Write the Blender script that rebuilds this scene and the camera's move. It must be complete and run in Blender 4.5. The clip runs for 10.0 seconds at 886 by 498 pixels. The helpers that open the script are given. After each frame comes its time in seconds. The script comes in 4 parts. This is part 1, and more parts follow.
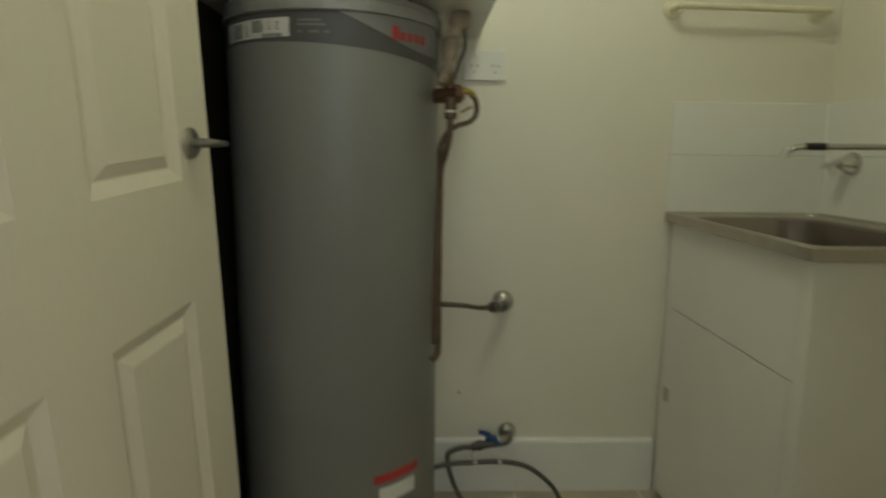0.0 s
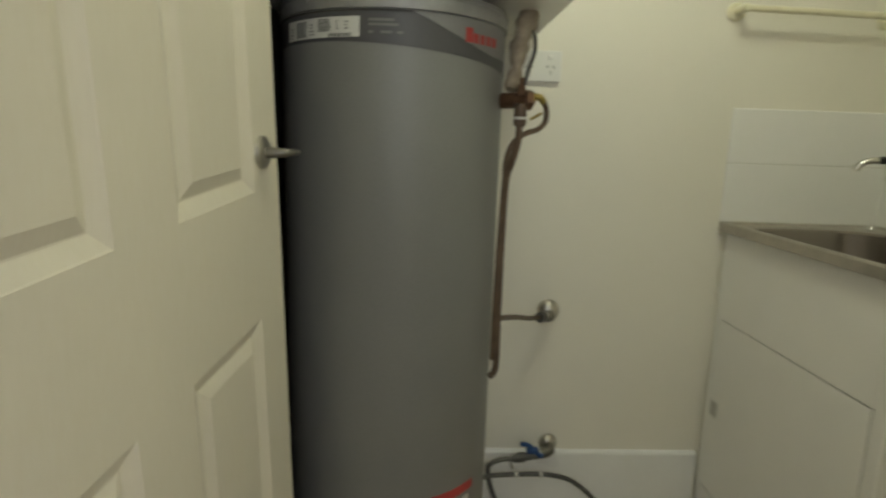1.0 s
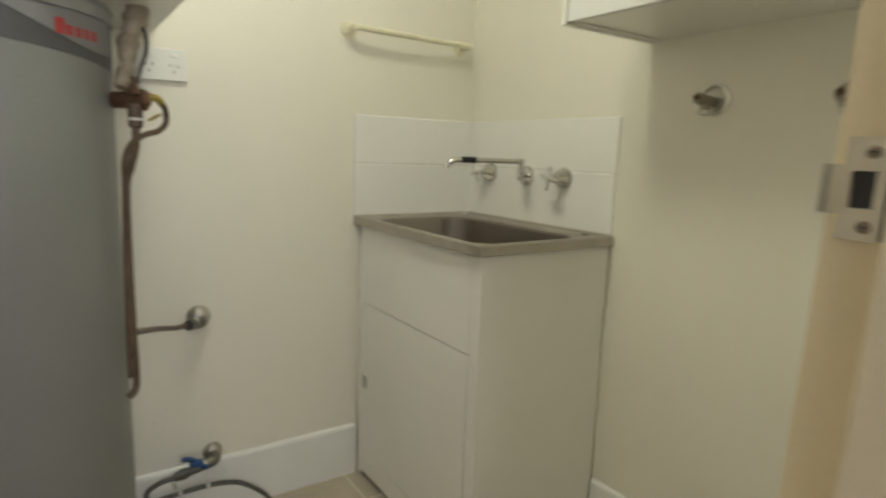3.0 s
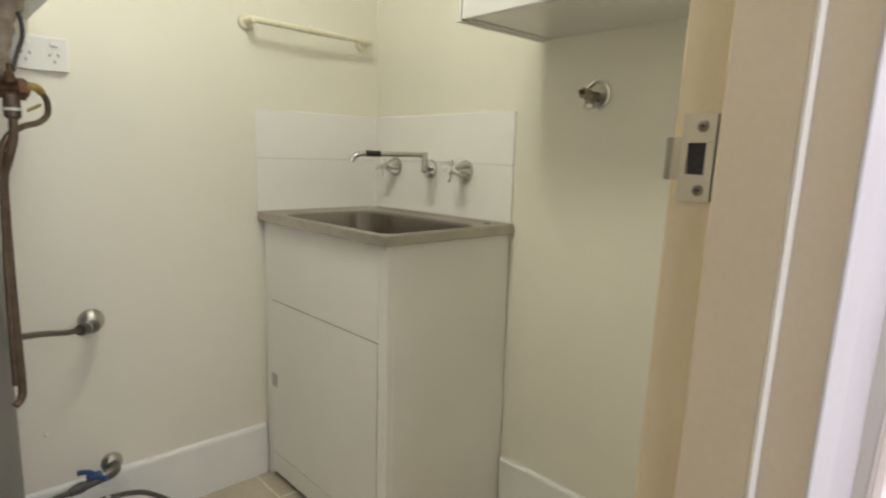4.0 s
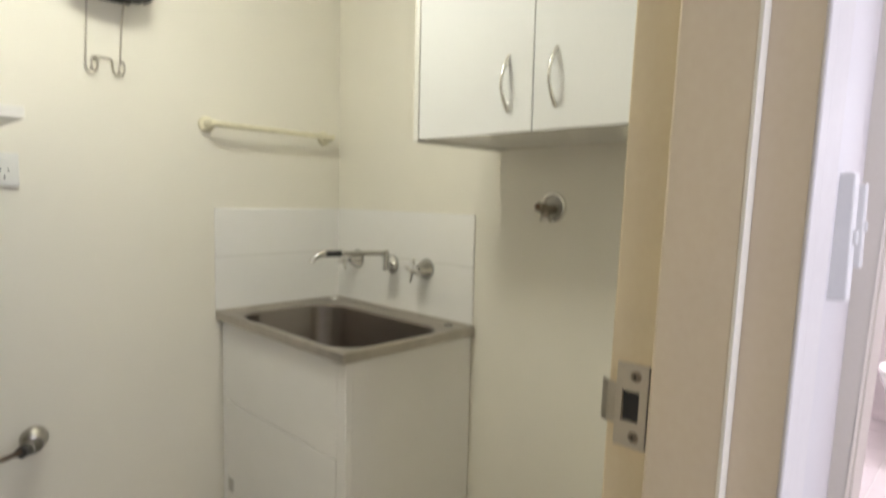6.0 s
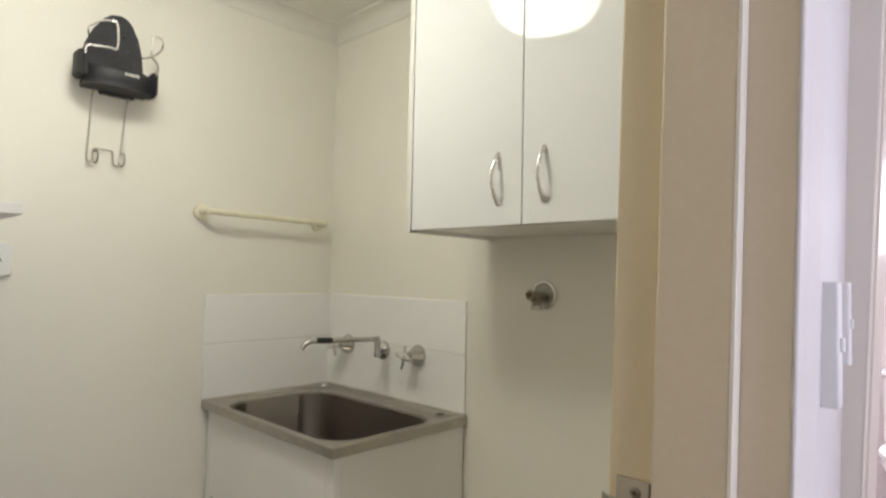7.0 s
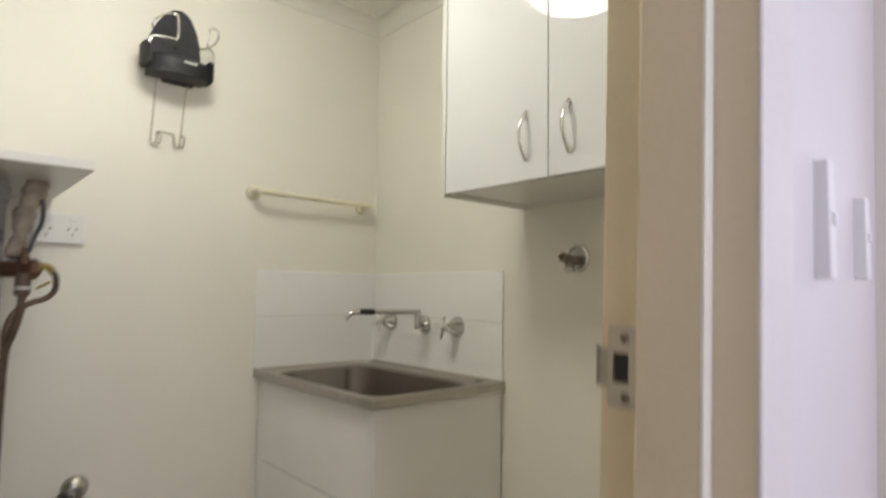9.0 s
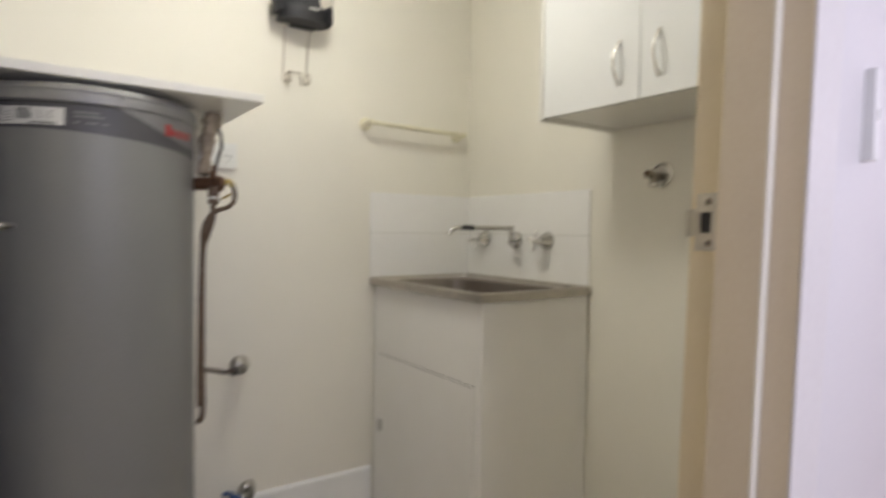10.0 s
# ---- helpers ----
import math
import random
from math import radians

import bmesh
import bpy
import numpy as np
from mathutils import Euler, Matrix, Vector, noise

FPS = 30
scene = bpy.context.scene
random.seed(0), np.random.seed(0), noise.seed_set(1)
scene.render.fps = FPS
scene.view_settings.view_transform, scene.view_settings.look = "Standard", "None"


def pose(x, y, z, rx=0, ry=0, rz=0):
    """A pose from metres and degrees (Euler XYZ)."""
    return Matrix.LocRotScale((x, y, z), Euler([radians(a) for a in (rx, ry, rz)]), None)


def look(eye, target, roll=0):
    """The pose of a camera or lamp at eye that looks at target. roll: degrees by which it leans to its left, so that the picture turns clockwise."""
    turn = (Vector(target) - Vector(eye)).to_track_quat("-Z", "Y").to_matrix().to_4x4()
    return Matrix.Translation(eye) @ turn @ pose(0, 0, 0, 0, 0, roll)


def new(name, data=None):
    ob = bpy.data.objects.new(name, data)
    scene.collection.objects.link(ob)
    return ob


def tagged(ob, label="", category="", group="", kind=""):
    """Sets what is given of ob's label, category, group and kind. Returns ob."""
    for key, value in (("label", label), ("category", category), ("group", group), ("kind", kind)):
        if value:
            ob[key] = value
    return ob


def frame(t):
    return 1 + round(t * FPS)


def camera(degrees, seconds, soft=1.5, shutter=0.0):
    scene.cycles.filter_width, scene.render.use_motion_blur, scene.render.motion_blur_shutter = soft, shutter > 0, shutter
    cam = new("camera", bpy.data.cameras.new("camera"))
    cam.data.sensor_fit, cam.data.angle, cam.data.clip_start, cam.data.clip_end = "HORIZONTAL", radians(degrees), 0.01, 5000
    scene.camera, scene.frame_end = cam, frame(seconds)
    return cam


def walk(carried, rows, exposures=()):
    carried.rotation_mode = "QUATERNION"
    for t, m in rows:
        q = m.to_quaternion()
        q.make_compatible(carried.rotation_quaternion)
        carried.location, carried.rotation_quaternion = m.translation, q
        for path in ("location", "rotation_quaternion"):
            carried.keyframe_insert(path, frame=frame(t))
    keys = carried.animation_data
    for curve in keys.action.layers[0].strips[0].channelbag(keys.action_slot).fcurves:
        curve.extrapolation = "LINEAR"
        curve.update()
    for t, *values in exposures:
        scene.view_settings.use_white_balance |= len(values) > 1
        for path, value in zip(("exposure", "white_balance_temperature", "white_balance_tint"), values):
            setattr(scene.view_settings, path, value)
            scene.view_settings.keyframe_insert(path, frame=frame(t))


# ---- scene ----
cam = camera(74.5, 10.0, soft=2.2, shutter=0.9)
PATH = [
    (0, (-1.1915, -1.7235, 1.062), (-1.127, 0.2495, 0.7405), 0.7),
    (0.5, (-1.276, -1.635, 1.093), (-1.2745, 0.3355, 0.751), 1.15),
    (1, (-1.339, -1.65, 1.1015), (-1.2555, 0.315, 0.739), 1.9),
    (1.5, (-1.316, -1.669, 1.1235), (-0.971, 0.2685, 0.7705), 2.15),
    (2, (-1.3045, -1.668, 1.128), (-0.662, 0.1955, 0.79), 1.95),
    (2.5, (-1.289, -1.692, 1.117), (-0.3745, 0.0545, 0.7835), 1.95),
    (3, (-1.285, -1.7295, 1.1085), (-0.1765, -0.097, 0.784), 1.95),
    (4.3, (-1.3, -1.7735, 1.0875), (0.0730, -0.3560, 0.7690), 1.45),
    (4.5, (-1.3, -1.7735, 1.0875), (0.082, -0.365, 0.765), 1.45),
    (5, (-1.292, -1.769, 1.139), (0.1105, -0.3805, 0.813), 1.3),
    (5.5, (-1.2745, -1.7685, 1.204), (0.1375, -0.386, 0.897), 1.3),
    (6, (-1.2665, -1.7725, 1.2655), (0.161, -0.3815, 1.0935), 1.3),
    (7.5, (-1.28, -1.7745, 1.298), (0.1675, -0.402, 1.4385), 1.25),
    (8, (-1.275, -1.7625, 1.289), (0.1515, -0.369, 1.437), 1.15),
    (8.5, (-1.258, -1.7795, 1.2575), (0.1315, -0.349, 1.4065), 0.9),
    (9, (-1.279, -1.842, 1.1595), (0.042, -0.3465, 1.3035), 0.8),
    (9.5, (-1.4175, -1.931, 1.097), (-0.1335, -0.399, 1.164), 0.85),
    (10, (-1.508, -1.969, 1.0775), (-0.3605, -0.332, 1.016), 0.75),
]
walk(cam, [(t, look(eye, target, roll)) for t, eye, target, roll in PATH],
     exposures=[(0, -0.69, 7280, -6), (1.0, -0.25, 6970, -1), (2.0, -0.03, 6800, 1), (3.0, 0.17, 6720, 5), (4.5, 0.46, 6490, 10), (5.0, 0.49, 6460, 11), (6.0, 0.32, 6400, 12), (7.5, 0.06, 6350, 15), (8.5, 0.05, 6350, 15), (10, 0.2, 6300, 17)])

# ---------------------------------------------------------------- light
world = bpy.data.worlds.new("world")
world.use_nodes = True
wn = world.node_tree
sky = wn.nodes.new("ShaderNodeTexSky")
sky.sky_type, sky.sun_disc, sky.sun_elevation, sky.sun_rotation = "NISHITA", False, radians(40), radians(60)
wn.nodes["Background"].inputs["Strength"].default_value = 0.1
wn.links.new(sky.outputs[0], wn.nodes["Background"].inputs["Color"])

LAMP_GLOW = 19.8          # ceiling lamp of the laundry
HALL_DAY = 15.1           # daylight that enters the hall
BATH_DAY = 45.0           # daylight that enters the bathroom


def area_lamp(name, place, target, sx, sy, watts, colour):
    data = bpy.data.lights.new(name, "AREA")
    data.shape, data.size, data.size_y, data.energy, data.color = "RECTANGLE", sx, sy, watts, colour
    ob = new(name, data)
    ob.matrix_world = look(place, target)
    return ob


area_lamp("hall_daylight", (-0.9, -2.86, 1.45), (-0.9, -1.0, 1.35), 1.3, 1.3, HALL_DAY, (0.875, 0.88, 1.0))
area_lamp("bathroom_daylight", (2.94, -1.5, 1.7), (0.0, -1.5, 1.0), 1.1, 0.45, BATH_DAY, (0.93, 0.9, 1.0))


# ---------------------------------------------------------------- materials
def material(name, colour, rough=0.5, metal=0.0, vary=0.06, scale=6.0, bump=0.02, bump_scale=180.0, coat=0.0, per_piece=0.0, stretch=None, rough_vary=0.08):
    """A surface with a broad tone change, a fine grain and a fine relief."""
    m = bpy.data.materials.new(name)
    m.use_nodes = True
    nt = m.node_tree
    b = nt.nodes["Principled BSDF"]
    co = nt.nodes.new("ShaderNodeTexCoord")
    src = co.outputs["Object"]
    if stretch:
        mp = nt.nodes.new("ShaderNodeMapping")
        mp.inputs["Scale"].default_value = stretch
        nt.links.new(src, mp.inputs["Vector"])
        src = mp.outputs[0]
    n1 = nt.nodes.new("ShaderNodeTexNoise")
    n1.inputs["Scale"].default_value, n1.inputs["Detail"].default_value = scale, 5
    n2 = nt.nodes.new("ShaderNodeTexNoise")
    n2.inputs["Scale"].default_value, n2.inputs["Detail"].default_value = bump_scale, 3
    nt.links.new(src, n1.inputs["Vector"])
    nt.links.new(src, n2.inputs["Vector"])
    ramp = nt.nodes.new("ShaderNodeValToRGB")
    lo = [c * (1 - vary) for c in colour]
    hi = [min(1.0, c * (1 + vary)) for c in colour]
    ramp.color_ramp.elements[0].position, ramp.color_ramp.elements[1].position = 0.3, 0.7
    ramp.color_ramp.elements[0].color, ramp.color_ramp.elements[1].color = (*lo, 1), (*hi, 1)
    nt.links.new(n1.outputs[0], ramp.inputs[0])
    out = ramp.outputs[0]
    grain = nt.nodes.new("ShaderNodeMix")
    grain.data_type, grain.blend_type = "RGBA", "OVERLAY"
    grain.inputs["Factor"].default_value = 0.08
    nt.links.new(out, grain.inputs["A"])
    nt.links.new(n2.outputs[0], grain.inputs["B"])
    out = grain.outputs["Result"]
    if per_piece:
        info = nt.nodes.new("ShaderNodeObjectInfo")
        hsv = nt.nodes.new("ShaderNodeHueSaturation")
        rng = nt.nodes.new("ShaderNodeMapRange")
        rng.inputs["To Min"].default_value, rng.inputs["To Max"].default_value = 1 - per_piece, 1 + per_piece
        nt.links.new(info.outputs["Random"], rng.inputs[0])
        nt.links.new(rng.outputs[0], hsv.inputs["Value"])
        nt.links.new(out, hsv.inputs["Color"])
        out = hsv.outputs[0]
    nt.links.new(out, b.inputs["Base Color"])
    rr = nt.nodes.new("ShaderNodeMapRange")
    rr.inputs["To Min"].default_value, rr.inputs["To Max"].default_value = max(0.02, rough - rough_vary), min(1, rough + rough_vary)
    nt.links.new(n1.outputs[0], rr.inputs[0])
    nt.links.new(rr.outputs[0], b.inputs["Roughness"])
    b.inputs["Metallic"].default_value = metal
    b.inputs["Coat Weight"].default_value = coat
    if bump:
        bp = nt.nodes.new("ShaderNodeBump")
        bp.inputs["Strength"].default_value, bp.inputs["Distance"].default_value = bump, 0.002
        nt.links.new(n2.outputs[0], bp.inputs["Height"])
        nt.links.new(bp.outputs[0], b.inputs["Normal"])
    return m


def glow(name, colour, strength):
    m = bpy.data.materials.new(name)
    m.use_nodes = True
    b = m.node_tree.nodes["Principled BSDF"]
    b.inputs["Base Color"].default_value = (0.9, 0.9, 0.88, 1)
    b.inputs["Emission Color"].default_value = (*colour, 1)
    b.inputs["Emission Strength"].default_value = strength
    return m


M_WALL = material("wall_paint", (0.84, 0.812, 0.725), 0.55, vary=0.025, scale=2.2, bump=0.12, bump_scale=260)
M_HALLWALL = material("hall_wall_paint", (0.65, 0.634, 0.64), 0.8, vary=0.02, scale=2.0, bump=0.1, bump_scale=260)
M_CEIL = material("ceiling_paint", (0.84, 0.82, 0.76), 0.7, vary=0.02, scale=2, bump=0.08)
M_CORNICE = material("cornice_paint", (0.8, 0.78, 0.71), 0.5, vary=0.02, scale=3, bump=0.03)
M_SKIRT = material("skirting_gloss_paint", (0.86, 0.865, 0.86), 0.3, vary=0.03, scale=5, bump=0.04, bump_scale=90)
M_JAMB = material("jamb_cream_paint", (0.68, 0.585, 0.435), 0.4, vary=0.012, scale=3.0, bump=0.02, bump_scale=160)
M_TRIM = material("trim_white_paint", (0.68, 0.657, 0.645), 0.62, vary=0.03, scale=4, bump=0.04, bump_scale=90)
M_AGED = material("yellowed_cream_paint", (0.71, 0.605, 0.41), 0.42, vary=0.035, scale=4, bump=0.02, bump_scale=160)
M_LITEDGE = material("lit_stop_edge", (0.82, 0.79, 0.7), 0.5, vary=0.02, scale=4, bump=0.03)
M_BATHFRAME = material("grey_cream_paint", (0.75, 0.7, 0.63), 0.45, vary=0.02, scale=4, bump=0.03)
M_DOOR = material("door_cream_paint", (0.76, 0.71, 0.58), 0.36, vary=0.035, scale=3, bump=0.10, bump_scale=140, stretch=(1, 1, 0.25))
M_TILE = material("white_glazed_tile", (0.89, 0.882, 0.86), 0.16, vary=0.015, scale=4, bump=0.03, bump_scale=25, per_piece=0.015)
M_GROUT = material("grout", (0.7, 0.69, 0.65), 0.85, vary=0.1, scale=30, bump=0.2)
M_FLOOR = material("beige_floor_tile", (0.53, 0.46, 0.36), 0.38, vary=0.1, scale=9, bump=0.06, bump_scale=70, per_piece=0.04)
M_FLOORGROUT = material("floor_grout", (0.74, 0.68, 0.57), 0.9, vary=0.12, scale=30, bump=0.2)
M_BATHTILE = material("pale_bathroom_tile", (0.78, 0.72, 0.72), 0.25, vary=0.03, scale=8, bump=0.03, per_piece=0.02)
M_BATHFLOOR = material("pinkish_beige_tile", (0.60, 0.545, 0.53), 0.3, vary=0.05, scale=8, bump=0.03, per_piece=0.02)
M_CAB = material("white_powder_coat", (0.89, 0.88, 0.85), 0.33, vary=0.025, scale=3, bump=0.05, bump_scale=320)
M_SEAM = material("dark_seam", (0.05, 0.046, 0.04), 0.8, vary=0.1)
M_LAM = material("white_gloss_laminate", (0.8, 0.81, 0.81), 0.035, vary=0.01, scale=3, bump=0.0, rough_vary=0.01)
M_LAM.node_tree.nodes["Principled BSDF"].inputs["Specular IOR Level"].default_value = 0.3
M_LAMSIDE = material("white_laminate_board", (0.78, 0.77, 0.72), 0.3, vary=0.015, scale=3, bump=0.02)
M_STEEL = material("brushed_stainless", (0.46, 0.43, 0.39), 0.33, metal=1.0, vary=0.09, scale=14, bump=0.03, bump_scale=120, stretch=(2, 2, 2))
# bowl steel, set to a darker tone than the rim
M_BOWL = material("dark_stainless_bowl", (0.29, 0.258, 0.235), 0.33, metal=1.0, rough_vary=0.015, vary=0.03, scale=7, bump=0.01, bump_scale=160, stretch=(1, 1, 5))
M_CHROME = material("chrome", (0.62, 0.615, 0.6), 0.1, metal=1.0, vary=0.04, scale=30, bump=0.0, rough_vary=0.04)
M_SATIN = material("satin_chrome", (0.8, 0.79, 0.77), 0.26, metal=1.0, vary=0.03, scale=40, bump=0.0)
M_DULLCHROME = material("dulled_chrome", (0.5, 0.48, 0.43), 0.36, metal=1.0, vary=0.2, scale=40, bump=0.1)
M_TARNISH = material("tarnished_brass", (0.3, 0.27, 0.22), 0.4, metal=0.9, vary=0.25, scale=60, bump=0.1)
M_NICKEL = material("satin_nickel", (0.5, 0.465, 0.41), 0.33, metal=1.0, vary=0.05, scale=30, bump=0.02)
M_BRASS = material("dull_brass", (0.42, 0.33, 0.12), 0.35, metal=1.0, vary=0.25, scale=50, bump=0.15)
M_DARKMETAL = material("darkened_metal", (0.2, 0.19, 0.17), 0.35, metal=0.9, vary=0.15, scale=40, bump=0.05)
M_SCREW = material("rusty_screw", (0.26, 0.215, 0.17), 0.45, metal=0.7, vary=0.3, scale=200, bump=0.2)
M_COPPER = material("oxidised_copper", (0.125, 0.088, 0.062), 0.42, metal=0.5, vary=0.35, scale=30, bump=0.12)
M_BRONZE = material("bronze_valve", (0.16, 0.09, 0.055), 0.5, metal=0.5, vary=0.3, scale=60, bump=0.2)
M_GREYPIPE = material("dark_grey_pipe", (0.085, 0.083, 0.078), 0.45, vary=0.25, scale=35, bump=0.1)
M_TANK = material("grey_tank_enamel", (0.21, 0.211, 0.202), 0.42, metal=0.0, vary=0.04, scale=3, bump=0.05, bump_scale=240)
M_TANKRIM = material("galvanised_rim", (0.30, 0.30, 0.295), 0.48, metal=0.35, vary=0.12, scale=20, bump=0.05)
M_BAND = material("charcoal_decal", (0.075, 0.074, 0.078), 0.45, vary=0.05, scale=8, bump=0.0)
M_SWOOSH = material("silver_decal", (0.2, 0.197, 0.2), 0.4, vary=0.04, scale=8, bump=0.0)
M_RED = material("red_decal", (0.4, 0.04, 0.038), 0.5, vary=0.06, scale=20, bump=0.0)
M_LABEL = material("white_label", (0.66, 0.66, 0.62), 0.5, vary=0.04, scale=20, bump=0.0)
M_PRINT = material("grey_print", (0.16, 0.16, 0.15), 0.6, vary=0.2, scale=90, bump=0.0)
M_RECESS = material("grey_recess", (0.5, 0.49, 0.46), 0.5, vary=0.08, scale=40, bump=0.0)
M_PALEPRINT = material("pale_print", (0.16, 0.16, 0.155), 0.6, vary=0.1, scale=90, bump=0.0)
M_LAG = material("beige_pipe_lagging", (0.40, 0.34, 0.26), 0.9, vary=0.35, scale=25, bump=0.5, bump_scale=60)
M_BLUE = material("blue_plastic", (0.022, 0.075, 0.23), 0.4, vary=0.12, scale=30, bump=0.05)
M_PLASTIC = material("white_plastic", (0.8, 0.8, 0.77), 0.3, vary=0.02, scale=20, bump=0.01)
M_SWITCH = material("grey_white_plastic", (0.77, 0.765, 0.755), 0.65, vary=0.02, scale=20, bump=0.01)
M_HOLE = material("dark_slot", (0.03, 0.03, 0.03), 0.7, vary=0.1)
M_RAIL = material("pale_yellow_plastic", (0.78, 0.74, 0.56), 0.3, vary=0.06, scale=20, bump=0.02)
M_BLACK = material("black_plastic", (0.02, 0.02, 0.024), 0.55, vary=0.25, scale=18, bump=0.1, bump_scale=200)
M_SOLE = material("dark_grey_rest_plate", (0.03, 0.03, 0.034), 0.7, vary=0.3, scale=20, bump=0.12)
M_SLEEVE = material("black_rubber", (0.015, 0.015, 0.015), 0.55, vary=0.2, scale=30)
M_CERAMIC = material("white_ceramic", (0.85, 0.84, 0.83), 0.12, vary=0.01, scale=4, bump=0.0)
M_FRAME = material("grey_window_frame", (0.16, 0.16, 0.18), 0.4, vary=0.1, scale=10)
# near-black tone for the shaded gap beside the heater
M_GAPSHADE = material("gap_shade_board", (0.035, 0.026, 0.02), 0.6, vary=0.3, scale=8, bump=0.1, stretch=(8, 8, 0.6))
M_LAMP = glow("lamp_diffuser", (0.985, 0.985, 0.83), LAMP_GLOW)
M_SKYGLOW = glow("bright_sky", (0.95, 0.95, 1.0), 3.0)


# ---------------------------------------------------------------- building helpers
ORIGIN = {}


def thing(name, place, label, category, group="", kind=""):
    ob = new(name)
    ob.location = place
    ob.empty_display_size = 0.05
    ORIGIN[ob.name] = Vector(place)
    return tagged(ob, label, category, group, kind)


def part(name, bm, mat, parent=None, label="", smooth=False):
    """Links a bmesh, given in world metres, as one mesh under a thing or a part."""
    me = bpy.data.meshes.new(name)
    at = ORIGIN[parent.name] if parent else Vector((0, 0, 0))
    bmesh.ops.translate(bm, verts=bm.verts, vec=-at)
    bmesh.ops.recalc_face_normals(bm, faces=bm.faces)
    for f in bm.faces:
        f.smooth = smooth
    bm.to_mesh(me)
    bm.free()
    me.materials.append(mat)
    if smooth:
        me.set_sharp_from_angle(angle=radians(38))
    ob = new(name, me)
    if parent:
        ob.parent = parent
    ORIGIN[ob.name] = at
    return tagged(ob, label)


def structure(name, bm, mat, label, category, inner=None):
    """A piece of the setting. inner: paint of the faces that look into the laundry."""
    ob = part(name, bm, mat)
    if inner:
        ob.data.materials.append(inner)
        for f in ob.data.polygons:
            if f.normal.y > 0.9:
                f.material_index = 1
    return tagged(ob, label, category, kind="structure")


def box(bm, lo, hi, bevel=0.0, seg=2):
    lo, hi = [min(a, b) for a, b in zip(lo, hi)], [max(a, b) for a, b in zip(lo, hi)]
    v = [bm.verts.new((x, y, z)) for x in (lo[0], hi[0]) for y in (lo[1], hi[1]) for z in (lo[2], hi[2])]
    fs = [bm.faces.new([v[i] for i in q]) for q in ((0, 1, 3, 2), (4, 6, 7, 5), (0, 4, 5, 1), (2, 3, 7, 6), (0, 2, 6, 4), (1, 5, 7, 3))]
    if bevel:
        es = list({e for f in fs for e in f.edges})
        bmesh.ops.bevel(bm, geom=es, offset=bevel, segments=seg, profile=0.5, affect="EDGES")
    return bm


def boxed(lo, hi, bevel=0.0, seg=2):
    return box(bmesh.new(), lo, hi, bevel, seg)


def prism(bm, outline, z0, z1):
    """An upright prism over a plan outline."""
    a = [bm.verts.new((x, y, z0)) for x, y in outline]
    b = [bm.verts.new((x, y, z1)) for x, y in outline]
    n = len(a)
    bm.faces.new(a[::-1])
    bm.faces.new(b)
    for i in range(n):
        bm.faces.new((a[i], a[(i + 1) % n], b[(i + 1) % n], b[i]))
    return bm


def lathe(bm, profile, place, axis=(0, 0, 1), seg=32):
    """Turns (radius, height) pairs round an axis from a place."""
    rot = Vector((0, 0, 1)).rotation_difference(Vector(axis).normalized()).to_matrix()
    rings = []
    for r, h in profile:
        if r < 1e-6:
            rings.append([bm.verts.new(Vector(place) + rot @ Vector((0, 0, h)))])
        else:
            rings.append([bm.verts.new(Vector(place) + rot @ Vector((r * math.cos(a), r * math.sin(a), h))) for a in (2 * math.pi * i / seg for i in range(seg))])
    for p, q in zip(rings, rings[1:]):
        for i in range(seg):
            j = (i + 1) % seg
            if len(p) == 1 and len(q) > 1:
                bm.faces.new((p[0], q[j], q[i]))
            elif len(q) == 1 and len(p) > 1:
                bm.faces.new((p[i], p[j], q[0]))
            elif len(p) > 1:
                bm.faces.new((p[i], p[j], q[j], q[i]))
    return bm


def rod(bm, a, b, r, r2=None, seg=16, round_end=0.15):
    a, b = Vector(a), Vector(b)
    n, r2 = (b - a).length, r if r2 is None else r2
    e = min(r, r2) * round_end * 2
    return lathe(bm, [(0, 0), (r - e, 0), (r, e), (r2, n - e), (r2 - e, n), (0, n)], a, b - a, seg)


def smooth_path(pts, steps=8):
    """Catmull-Rom through the points."""
    p = [Vector(q) for q in pts]
    p = [p[0] * 2 - p[1]] + p + [p[-1] * 2 - p[-2]]
    out = []
    for i in range(1, len(p) - 2):
        for k in range(steps):
            t = k / steps
            out.append(0.5 * (2 * p[i] + (p[i + 1] - p[i - 1]) * t + (2 * p[i - 1] - 5 * p[i] + 4 * p[i + 1] - p[i + 2]) * t * t + (3 * p[i] - p[i - 1] - 3 * p[i + 1] + p[i + 2]) * t ** 3))
    return out + [p[-2]]


def tube(bm, pts, r, seg=12, smooth=True, steps=8, radii=None):
    """A round tube along a path."""
    path = smooth_path(pts, steps) if smooth else [Vector(q) for q in pts]
    t0 = (path[1] - path[0]).normalized()
    side = t0.orthogonal().normalized()
    rings = []
    for i, q in enumerate(path):
        d = (path[min(i + 1, len(path) - 1)] - path[max(i - 1, 0)]).normalized()
        side = (side - d * side.dot(d)).normalized()
        up = d.cross(side)
        rad = r if radii is None else radii(i / (len(path) - 1))
        rings.append([bm.verts.new(q + rad * (math.cos(a) * side + math.sin(a) * up)) for a in (2 * math.pi * k / seg for k in range(seg))])
    for p, q in zip(rings, rings[1:]):
        for k in range(seg):
            bm.faces.new((p[k], p[(k + 1) % seg], q[(k + 1) % seg], q[k]))
    bm.faces.new(rings[0][::-1])
    bm.faces.new(rings[-1])
    return bm


